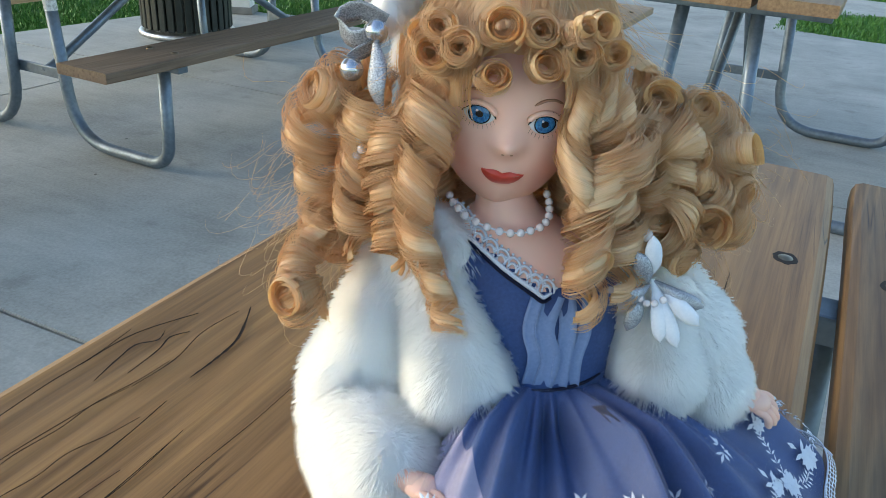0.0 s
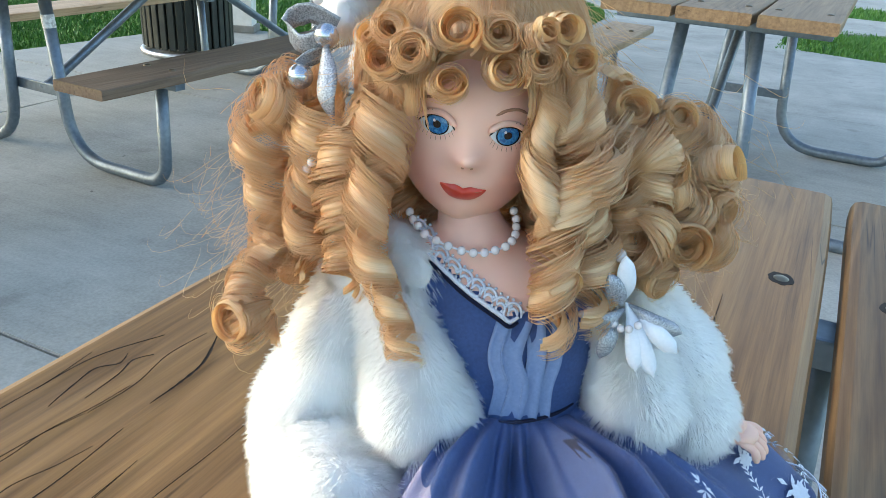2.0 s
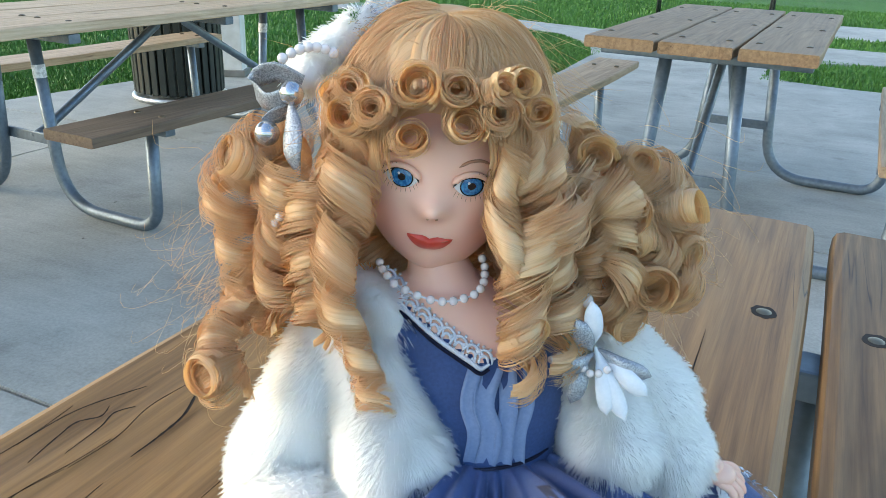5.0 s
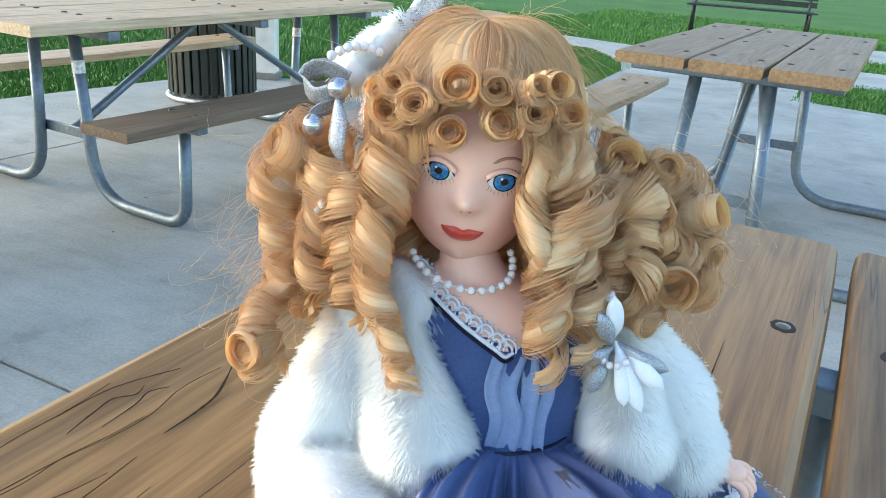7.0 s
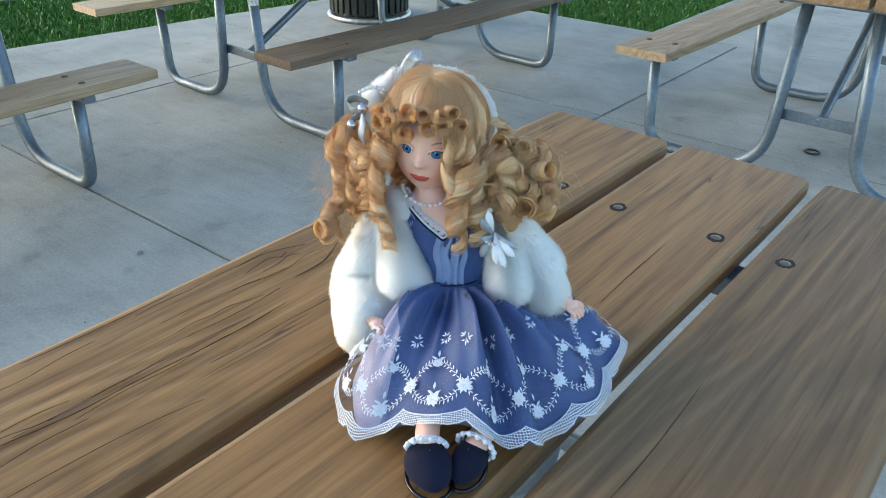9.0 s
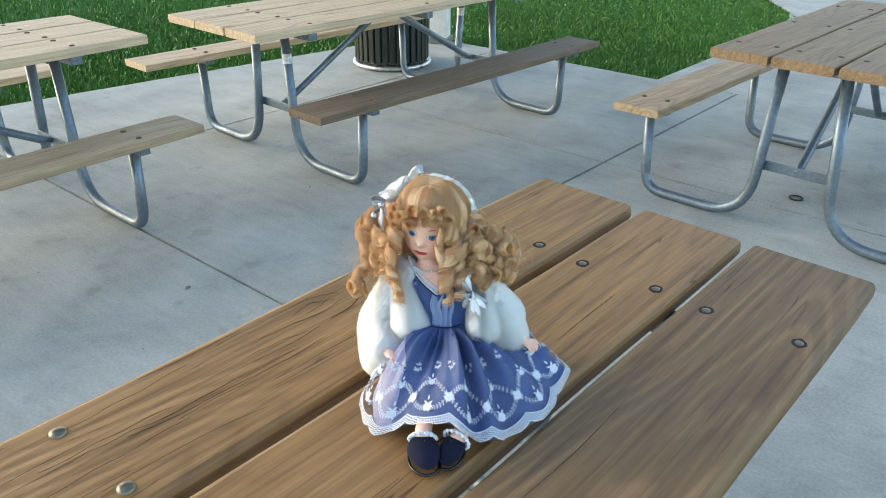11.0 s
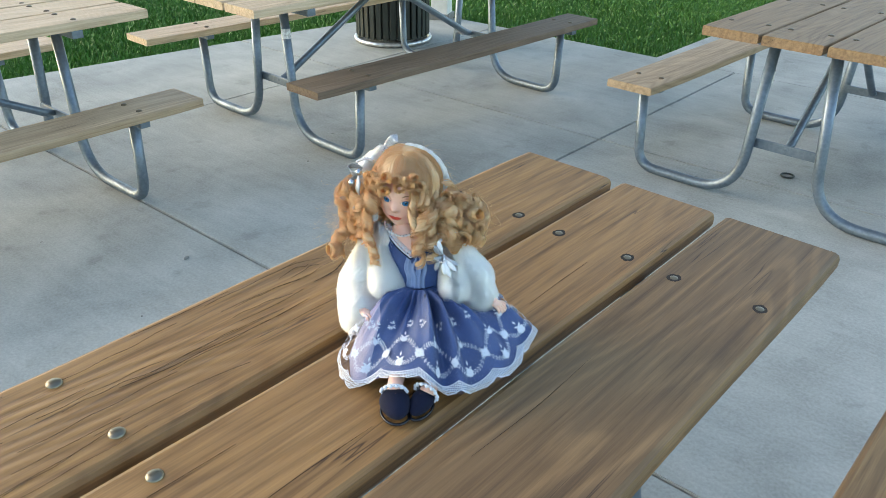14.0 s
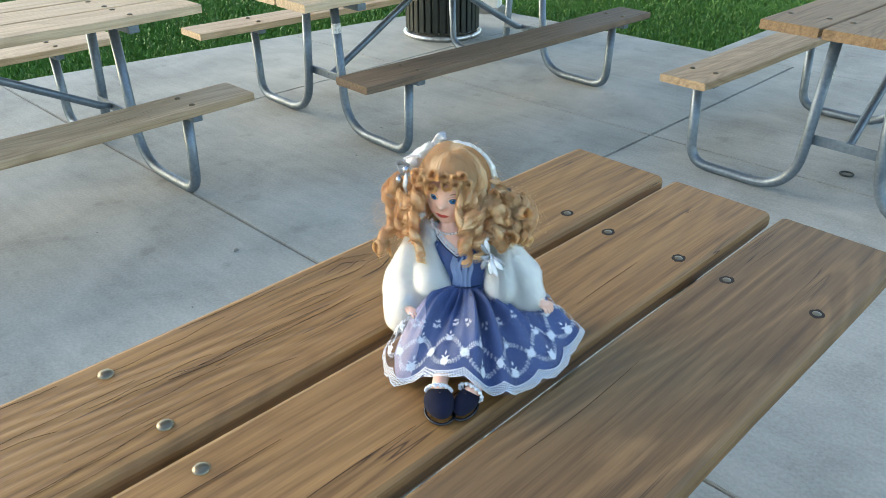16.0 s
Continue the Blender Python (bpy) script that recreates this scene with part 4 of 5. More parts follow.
# neck and torso
rows = [(0.985, 0.001, -0.03, 0.013, 0.013), (0.966, 0.003, -0.026, 0.0135, 0.013), (0.956, 0.006, -0.025, 0.017, 0.0155), (0.948, 0.009, -0.025, 0.03, 0.018), (0.94, 0.012, -0.025, 0.043, 0.021),
        (0.93, 0.016, -0.024, 0.049, 0.0245), (0.92, 0.02, -0.023, 0.049, 0.0265), (0.908, 0.024, -0.022, 0.046, 0.0285), (0.895, 0.028, -0.021, 0.043, 0.029), (0.88, 0.031, -0.02, 0.038, 0.028), (0.866, 0.033, -0.019, 0.035, 0.0275)]
NT = 72
tz = np.linspace(0.985, 0.866, 60)
ra = np.array(rows)[::-1]
tor = [np.interp(tz, ra[:, 0], ra[:, k]) for k in range(1, 5)]
ang = np.arange(NT) * 2 * math.pi / NT


def neckline(x):
    return np.interp(x, [-0.05, -0.022, -0.012, 0.004, 0.016, 0.026, 0.045, 0.07], [0.965, 0.952, 0.946, 0.935, 0.928, 0.922, 0.932, 0.955])


tv = []
for z, cx, cy, rx, ry in zip(tz, *tor):
    for a in ang:
        tv.append((cx + rx * math.cos(a), cy + ry * math.sin(a), z))
tv = np.array(tv)
tf = grid_faces(60, NT, True)
tmats = []
for f_ in tf:
    c_ = tv[list(f_)].mean(0)
    tmats.append(SKIN if (c_[2] > neckline(c_[0]) and c_[1] > -0.03) or c_[2] > 0.95 else DRESS)
add(tv, tf, tmats)


def torso_at(x, z, lift=0.0):
    cx, cy, rx, ry = (np.interp(z, tz[::-1], t_[::-1]) for t_ in tor)
    return (x, cy + (ry + lift) * math.sqrt(max(0.02, 1 - ((x - cx) / rx) ** 2)), z)


# gathered organza folds on the bodice, waist cord
pipe([torso_at(x, 0.868 + 0.15 * (x - 0.033) ** 1, 0.0012) for x in np.linspace(0.004, 0.062, 9)], 0.0009, NAVY, 30, 6)

# lace along the neckline
xs = np.linspace(-0.022, 0.03, 40)
pipe([torso_at(x, float(neckline(x)) - 0.0015, 0.0012) for x in xs[::3]], 0.0012, THREAD, 50, 6)
pipe([torso_at(x, float(neckline(x)) - 0.004, 0.001) for x in xs[::3]], 0.0011, NAVY, 50, 6)
for x in np.linspace(-0.02, 0.027, 9):
    for r_ in (0.0042, 0.0021):
        ring_ = [torso_at(x + r_ * math.cos(a), float(neckline(x)) + 0.0012 + 1.25 * r_ * math.sin(a), 0.0014) for a in np.linspace(-0.3, math.pi + 0.3, 12)]
        strands(np.array(ring_)[None], 0.0008, THREAD, 5)
    for a in np.linspace(0.2, math.pi - 0.2, 5):
        ball(torso_at(x + 0.0052 * math.cos(a), float(neckline(x)) + 0.0012 + 0.0066 * math.sin(a), 0.0014), 0.0008, THREAD, 5, 6)

# necklace
neck_path = smooth_path([(-0.024, -0.022, 0.961), (-0.019, -0.011, 0.9585), (-0.009, -0.0035, 0.955), (0.004, -0.0005, 0.9525), (0.015, -0.002, 0.9525), (0.0235, -0.007, 0.9555), (0.0262, -0.014, 0.960), (0.025, -0.022, 0.965)], 16)
for p in neck_path:
    ball(p + rng.normal(0, 0.0002, 3), 0.0021, PEARL, 9, 12)
strands(smooth_path(neck_path, 60)[None], 0.0005, THREAD, 5)

# skirt
HEM = [(-0.082, 0.01), (-0.073, 0.06), (-0.053, 0.112), (-0.028, 0.15), (0.003, 0.158), (0.045, 0.158), (0.09, 0.146), (0.133, 0.134), (0.172, 0.088), (0.212, 0.022), (0.219, -0.046), (0.192, -0.086), (0.15, -0.11), (0.1, -0.125), (0.02, -0.13), (-0.06, -0.105), (-0.09, -0.05)]
HZ = [0.768, 0.766, 0.764, 0.764, 0.785, 0.806, 0.802, 0.776, 0.764, 0.772, 0.79, 0.782, 0.772, 0.764, 0.762, 0.762, 0.764]
hem3 = np.array([(0.065 + 0.96 * (x - 0.065), 0.97 * y, z) for (x, y), z in zip(HEM, HZ)])
loop = np.vstack([hem3[-2:], hem3, hem3[:3]])
dense = smooth_path(loop, 2200)
i0, i1 = int(2 / (len(loop) - 1) * 2200), int((2 + len(hem3)) / (len(loop) - 1) * 2200)
dense = dense[i0:i1]
seg = np.r_[0, np.cumsum(np.linalg.norm(np.diff(dense, axis=0), axis=1))]
PERIM = seg[-1]
WC = np.array([0.033, -0.019, 0.869])
SC = 14          # scallops round the hem


def hem_at(u):
    u = np.asarray(u) % 1.0
    return np.stack([np.interp(u * PERIM, seg, dense[:, k]) for k in range(3)], -1)


def skirt(u, s, lift=0.0):
    """A point of the skirt: u round the hem, s from the waist to the hem."""
    u, s = np.asarray(u, float), np.asarray(s, float)
    h = hem_at(u)
    a = np.arctan2(h[..., 1] - WC[1], h[..., 0] - WC[0])
    w = np.stack([WC[0] + 0.035 * np.cos(a), WC[1] + 0.028 * np.sin(a), 0 * a + WC[2]], -1)
    hs = np.stack([s**0.92, s**0.92, s**1.28], -1)
    p = w + (h - w) * hs
    out = np.stack([np.cos(a), np.sin(a), 0.8 + 0 * a], -1)
    front = np.clip(np.sin(a), 0, 1)
    fold = np.sin(8 * 2 * math.pi * u + 2.2 * np.sin(3 * 2 * math.pi * u) + 1.0 * np.sin(5 * 2 * math.pi * u + 1) + 1.3 * s) * 0.0155 + np.sin(17 * 2 * math.pi * u + 5 * s + 1.3 * np.sin(4 * 2 * math.pi * u)) * 0.002 * s + np.sin(27 * 2 * math.pi * u + 2 + 3 * np.sin(2 * math.pi * u)) * 0.0058 * (1 - s) ** 1.5
    fold = fold + 0.004 * np.sin(3 * 2 * math.pi * u + 1)
    amp = np.clip(s * 6, 0, 1) * (1 - 0.5 * s)
    puff = 0.006 * np.sin(math.pi * np.clip(s, 0, 1) ** 0.7) * (0.6 + 0.8 * front)
    p = p + out * (fold * amp + puff + lift)[..., None]
    p[..., 2] = np.maximum(p[..., 2], 0.7605)
    return p


def band(nu, s0, s1, ns, mat, lift=0.0, scale=None):
    """A strip of the skirt between two curves s0(u) and s1(u)."""
    u = np.arange(nu) / nu
    rowsv, uvs = [], []
    for k in range(ns):
        q = k / (ns - 1)
        s = s0(u) * (1 - q) + s1(u) * q
        p = skirt(u, s, lift)
        if scale:
            p = (p - WC) * scale + WC
            p[:, 2] = np.maximum(p[:, 2], 0.759)
        rowsv.append(p)
        uvs.append(np.stack([u * PERIM, s * 0.16], 1))
    add(np.concatenate(rowsv), grid_faces(ns, nu, True), mat, np.concatenate(uvs))


def lobes(u):
    return np.abs(np.sin(math.pi * u * SC)) ** 0.75


band(520, lambda u: 0 * u, lambda u: 0 * u + 0.985, 44, SHEER)


def lining_drop(u):
    """The blue lining hangs further inside on the doll's right-hand side."""
    return np.clip((0.0 - hem_at(u)[..., 0]) / 0.07, 0, 1)


u = np.arange(400) / 400
for cloth, under, drop_ in ((DRESS, -0.0022, 0.42), (SLIP, -0.0042, 0.12)):
    rowsv = []
    for s_ in np.linspace(0.0, 0.965, 36):
        p = skirt(u, 0 * u + s_, under)
        inward = WC - p
        inward[:, 2] *= 0.15
        rowsv.append(p + inward * (lining_drop(u) * drop_ * s_)[:, None])
    add(np.concatenate(rowsv), grid_faces(36, 400, True), cloth)
band(680, lambda u: 0.875 + 0.065 * lobes(u), lambda u: 0.945 + 0.065 * lobes(u) + 0.012 * np.abs(np.sin(math.pi * u * SC * 5)), 12, LACE, 0.0013)
for off, lo, r_ in ((0.0, (0.875, 0.065), 0.0005), (0.0, (0.945, 0.065), 0.0006)):
    u = np.linspace(0, 1, 1200)
    pts = skirt(u, lo[0] + lo[1] * lobes(u), 0.0017)
    strands(pts[None], r_, THREAD, 5, 1.0)
band(200, lambda u: 0 * u + 0.1, lambda u: 0 * u + 1.0, 14, NAVY, -0.004, (0.9, 0.9, 1.0))


def stitch(u, s, du, ds, ln, wd):
    """A raised leaf-shaped stitch at (u, s) pointing along (du, ds), in metres on the cloth."""
    wd *= 0.78
    c_ = skirt(u, s, 0.0016)
    eu = skirt(u + 0.002, s, 0.0016) - skirt(u - 0.002, s, 0.0016)
    es = skirt(u, s + 0.01, 0.0016) - skirt(u, s - 0.01, 0.0016)
    eu, es = eu / np.linalg.norm(eu), es / np.linalg.norm(es)
    d_ = eu * du + es * ds
    d_ /= np.linalg.norm(d_)
    nn = np.cross(es, eu)
    nn /= np.linalg.norm(nn)
    if nn[2] < 0:
        nn = -nn
    w_ = np.cross(nn, d_)
    p = [c_, c_ + d_ * ln * 0.5 + w_ * wd, c_ + d_ * ln, c_ + d_ * ln * 0.5 - w_ * wd, c_ + d_ * ln * 0.5 + nn * wd * 0.8]
    add(p, [(0, 1, 4), (1, 2, 4), (2, 3, 4), (3, 0, 4)], THREAD)


def rose(u, s, r_):
    for k in range(10):
        a = 2 * math.pi * k / 10 + rng.uniform(-0.2, 0.2)
        stitch(u, s, math.cos(a), math.sin(a), r_ * rng.uniform(0.7, 0.85), r_ * 0.3)
    for k in range(5):
        a = 2 * math.pi * k / 5
        stitch(u, s, math.cos(a), math.sin(a), r_ * 0.5, r_ * 0.26)


def vine(ua, sa, ub, sb, bow):
    """A leafy stem from one flower to the next."""
    k = 8
    for i in range(1, k):
        q = i / k
        u, s = ua + (ub - ua) * q, sa + (sb - sa) * q + bow * math.sin(math.pi * q)
        du, ds = (ub - ua) * PERIM, (sb - sa) * 0.16
        m_ = math.hypot(du, ds)
        du, ds = du / m_, ds / m_
        stitch(u, s, du, ds, 0.0062, 0.0006)
        stitch(u, s, du * 0.6 - ds, ds * 0.6 + du, 0.0052, 0.001)
        stitch(u, s, du * 0.6 + ds, ds * 0.6 - du, 0.0052, 0.001)


for k in range(SC):
    uc, ue = (k + 0.5) / SC, (k + 1.0) / SC
    low, joint, high = 0.84, 0.73, 0.6
    rose(uc, low, 0.0108)
    rose(ue, joint, 0.0105)
    rose(uc, high, 0.0066)
    for a in (0.5, 2.6, 1.57):
        stitch(uc, low - 0.06 * math.sin(a), math.cos(a), -math.sin(a), 0.0085, 0.002)
        stitch(uc, high - 0.04 * math.sin(a), math.cos(a), -math.sin(a), 0.008, 0.0018)
    for sg in (-1, 1):
        edge = uc + sg * 0.5 / SC
        vine(edge, joint, uc, low, 0.045)
        vine(edge, joint, uc, high, -0.04)
for k in range(26):
    u, s = (k * 0.382) % 1.0, 0.2 + 0.3 * ((k * 0.618) % 1.0)
    for j in range(3):
        a = 2 * math.pi * j / 3 + k
        stitch(u + 0.003 * math.cos(a), s + 0.018 * math.sin(a), math.cos(a), math.sin(a), 0.0064, 0.0013)
        stitch(u + 0.003 * math.cos(a), s + 0.018 * math.sin(a), math.cos(a + 1), math.sin(a + 1), 0.0055, 0.0011)
        stitch(u + 0.003 * math.cos(a), s + 0.018 * math.sin(a), math.cos(a - 1), math.sin(a - 1), 0.0055, 0.0011)
    stitch(u, s, 0.2, 1, 0.007, 0.0008)

# legs, socks and shoes
for pts, r_ in (([(0.04, 0.06, 0.795), (0.046, 0.11, 0.792), (0.05, 0.142, 0.79), (0.056, 0.162, 0.782)], 0.0115), ([(0.09, 0.06, 0.79), (0.098, 0.1, 0.786), (0.098, 0.128, 0.782), (0.093, 0.144, 0.776)], 0.0115)):
    pipe(pts, r_, SKIN, 14, 14)
for c_, dr, off in (((0.053, 0.156, 0.79), (0.25, 0.8, -0.5), 0.0), ((0.097, 0.137, 0.783), (-0.2, 0.9, -0.3), 0.5)):
    dr = np.array(dr) / np.linalg.norm(dr)
    s_ = np.cross(dr, (0, 0, 1))
    s_ /= np.linalg.norm(s_)
    u_ = np.cross(s_, dr)
    for r_, back in ((0.0145, 0.0), (0.0165, 0.003)):
        a = np.linspace(0, 2 * math.pi, 61)
        wv = r_ + 0.0016 * np.abs(np.sin(a * 7))
        strands((np.array(c_) + dr * back + wv[:, None] * (np.cos(a)[:, None] * s_ + np.sin(a)[:, None] * u_))[None], 0.0014, THREAD, 5, 1.0)
    for a in np.linspace(0, 2 * math.pi, 15)[:-1]:
        ball(np.array(c_) + dr * 0.004 + 0.0185 * (math.cos(a) * s_ + math.sin(a) * u_), 0.0028, THREAD, 6, 8)


def shoe(c_, yaw, size):
    """A rounded strapped shoe with a flat sole."""
    ca, sa = math.cos(yaw), math.sin(yaw)
    th, ph = np.linspace(0.02, math.pi - 0.02, 16), np.arange(24) * 2 * math.pi / 24
    verts = []
    for t_ in th:
        for p_ in ph:
            x, y, z = math.sin(t_) * math.cos(p_), math.sin(t_) * math.sin(p_), math.cos(t_)
            wx = 1 - 0.18 * y
            hz = (1 - 0.25 * max(0, y)) if z > 0 else 0.75
            xl, yl = x * size[0] * wx, y * size[1]
            verts.append((c_[0] + xl * ca + yl * sa, c_[1] - xl * sa + yl * ca, max(0.7585, c_[2] + z * size[2] * hz)))
    add(verts, grid_faces(16, 24, True), NAVY)
    a = np.linspace(0, 2 * math.pi, 40)
    sole = np.stack([c_[0] + size[0] * 0.95 * np.cos(a) * ca + size[1] * 0.97 * np.sin(a) * sa, c_[1] - size[0] * 0.95 * np.cos(a) * sa + size[1] * 0.97 * np.sin(a) * ca, 0 * a + 0.7605], 1)
    strands(sole[None], 0.0022, BLACK, 6, 1.0)


shoe((0.06, 0.17, 0.774), 0.55, (0.022, 0.0295, 0.02))
shoe((0.092, 0.152, 0.771), -0.1, (0.0165, 0.028, 0.016))


# little forearms and fingers
def hand_shape(c_, fwd, across, r_=0.009):
    c_, fwd, across = (np.array(q, float) for q in (c_, fwd, across))
    fwd /= np.linalg.norm(fwd)
    across = across - fwd * (across @ fwd)
    across /= np.linalg.norm(across)
    pipe([c_ - fwd * 0.02, c_ - fwd * 0.008, c_], r_ * 0.75, SKIN, 8, 10)
    ball(c_, (r_, r_ * 0.9, r_ * 0.62), SKIN, 10, 14)
    down = np.cross(fwd, across)
    if down[2] > 0:
        down = -down
    for k in range(4):
        o = c_ + across * (k - 1.5) * r_ * 0.46
        ln = (0.016, 0.018, 0.017, 0.014)[k]
        pipe([o, o + fwd * ln * 0.6 - down * 0.001, o + fwd * ln + down * 0.003 + across * (k - 1.5) * 0.001], 0.0023, SKIN, 8, 8)
    o = c_ - across * r_ * 0.75
    pipe([o, o + fwd * 0.007 - across * 0.004, o + fwd * 0.012 - across * 0.004 + down * 0.002], 0.0024, SKIN, 8, 8)


hand_shape((0.157, -0.024, 0.846), (0.85, 0.25, -0.5), (-0.3, 0.9, -0.25))
hand_shape((-0.028, 0.056, 0.84), (0.8, 0.45, 0.0), (-0.4, 0.85, 0.1))

# white fur jacket: soft bodies, then a pile of hairs
CAPS = [((-0.038, -0.034, 0.922), (-0.07, -0.016, 0.85), 0.026, 0.029), ((-0.069, -0.008, 0.838), (-0.046, 0.034, 0.835), 0.029, 0.023), ((-0.069, -0.004, 0.818), (-0.058, 0.026, 0.81), 0.027, 0.022),
        ((-0.03, -0.022, 0.922), (-0.013, 0.002, 0.868), 0.021, 0.027), ((-0.03, -0.02, 0.945), (-0.02, -0.017, 0.935), 0.011, 0.014), ((-0.03, -0.06, 0.92), (0.06, -0.06, 0.9), 0.03, 0.034), ((-0.035, -0.055, 0.88), (0.075, -0.055, 0.875), 0.03, 0.03),
        ((0.068, -0.044, 0.928), (0.113, -0.042, 0.876), 0.024, 0.03), ((0.106, -0.04, 0.876), (0.127, -0.033, 0.853), 0.029, 0.024), ((0.082, -0.03, 0.913), (0.094, -0.012, 0.872), 0.018, 0.022)]
for a, b_, ra_, rb_ in CAPS:
    pts = [np.array(a) + (np.array(b_) - np.array(a)) * q for q in np.linspace(0, 1, 6)]
    for q, p in zip(np.linspace(0, 1, 6), pts):
        ball(p, ra_ + (rb_ - ra_) * q, FUR, 14, 18)


def fur_on(a, b_, ra_, rb_, count, ln):
    a, b_ = np.array(a), np.array(b_)
    q = rng.uniform(-0.25, 1.25, count)
    d_ = rng.normal(size=(count, 3))
    d_ /= np.linalg.norm(d_, axis=1, keepdims=True)
    qc = np.clip(q, 0, 1)[:, None]
    r_ = ra_ + (rb_ - ra_) * qc
    base = a + (b_ - a) * qc + d_ * r_ * 0.97
    clump = np.sin(base * 260 + 2 * np.sin(base[:, [1, 2, 0]] * 170)) @ np.array([0.4, 0.5, 0.6])
    tuft = np.sin(base * 900 + 3 * np.sin(base[:, [2, 0, 1]] * 400)) * 0.2
    out = d_ + np.array([0, 0.05, -0.55]) + 0.2 * rng.normal(size=(count, 3)) + 0.4 * tuft + 0.15 * clump[:, None] * np.array([0.7, 0.35, 0.3])
    out /= np.linalg.norm(out, axis=1, keepdims=True)
    side = np.cross(out, rng.normal(size=(count, 3)))
    side /= np.linalg.norm(side, axis=1, keepdims=True)
    L_ = (ln * rng.uniform(0.6, 1.25, count))[:, None]
    w_ = 0.00011
    v_ = np.stack([base - side * w_, base + side * w_, base + out * L_ * 0.6 + side * w_ * 0.5 + np.array([0, 0, -0.1]) * L_, base + out * L_ + np.array([0, 0, -0.28]) * L_], 1).reshape(-1, 3)
    add(v_, [(4 * k, 4 * k + 1, 4 * k + 2) for k in range(count)] + [(4 * k, 4 * k + 2, 4 * k + 3) for k in range(count)], FUR, None, np.repeat(d_, 4, axis=0))


for k, (a, b_, ra_, rb_) in enumerate(CAPS):
    fur_on(a, b_, ra_, rb_, 2500 if k in (5, 6) else (6000 if k == 4 else 52000), 0.0078)

# hair: cap of combed strands from the parting
CC, CR = np.array([0.003, -0.042, 1.022]), np.array([0.052, 0.05, 0.055])
ball(CC + (0, -0.006, 0.004), CR * (0.95, 0.84, 0.95), HAIR, 20, 28)


def on_cap(phi, lam, grow=1.0):
    return CC + CR * grow * np.stack([np.sin(phi) * np.cos(lam), np.sin(lam), np.cos(phi) * np.cos(lam)], -1)


def combed(side, lam0, end, grow, k):
    """One line of hair from the parting down the side of the head."""
    t = np.linspace(0, 1, 17)
    lam = lam0 + (0.1 + 0.25 * (lam0 > 0)) * np.sin(t * 1.7) + 0.02 * np.sin(6 * t + k)
    g_ = grow + 0.02 * np.sin(3 * t) - 0.05 * np.exp(-t * 9)
    return on_cap(side * (0.02 + end * t), np.minimum(lam, radians(66)), g_[:, None])


def fringe(x, grow):
    """One line of the fringe, falling from the front of the parting."""
    t = np.linspace(0, 1, 12)
    return on_cap(0.03 + (x / 0.05) * (0.03 + 1.3 * np.sin(1.45 * t)), radians(20) + radians(40) * t ** 1.3, grow)


for side in (-1, 1):
    for k in range(70):
        lam0 = radians(rng.uniform(-80, 48))
        half = radians(rng.uniform(2.2, 4.5))
        end = radians(rng.uniform(95, 122)) if lam0 < 0.4 else radians(rng.uniform(60, 105))
        grow = 1.0 + rng.uniform(0.0, 0.035)
        lock(np.stack([combed(side, lam0 + half * q, end, grow + 0.012 * (1 - q * q), k) for q in np.linspace(-1, 1, 7)], 1))
    K = 700
    paths = [combed(side, radians(rng.uniform(-80, 50)), radians(rng.uniform(70, 125)), 1.02 + rng.uniform(0, 0.05), k) for k in range(K)]
    strands(np.array(paths), rng.uniform(0.0001, 0.00022, K), HAIR, 3, 0.5)
for k in range(34):
    x, half, grow = rng.uniform(-0.045, 0.047), rng.uniform(0.0015, 0.0035), 1.03 + rng.uniform(0, 0.025)
    lock(np.stack([fringe(x + half * q, grow + 0.012 * (1 - q * q)) for q in np.linspace(-1, 1, 7)], 1))
paths = [fringe(rng.uniform(-0.046, 0.048), 1.04 + rng.uniform(0, 0.04)) for k in range(380)]
strands(np.array(paths), rng.uniform(0.0001, 0.00022, 380), HAIR, 3, 0.5)

# rolled fringe curls
for x, y, z, r_ in [(-0.009, 0.013, 1.0295, 0.0085), (0.0138, 0.013, 1.0325, 0.0083), (-0.032, 0.004, 1.034, 0.0085), (-0.041, -0.004, 1.042, 0.0085), (-0.004, 0.012, 1.050, 0.0095), (0.0095, 0.012, 1.0495, 0.0085), (0.0285, 0.008, 1.0425, 0.009), (0.0405, 0.0, 1.0415, 0.0085),
                    (-0.0195, 0.01, 1.043, 0.008), (0.023, 0.01, 1.052, 0.0075), (-0.03, 0.004, 1.05, 0.0075), (0.034, 0.004, 1.053, 0.0075)]:
    roll((x, y, z), r_, (0.25 * x / 0.04 + rng.normal() * 0.15, 0.9, 0.42 + rng.normal() * 0.15))
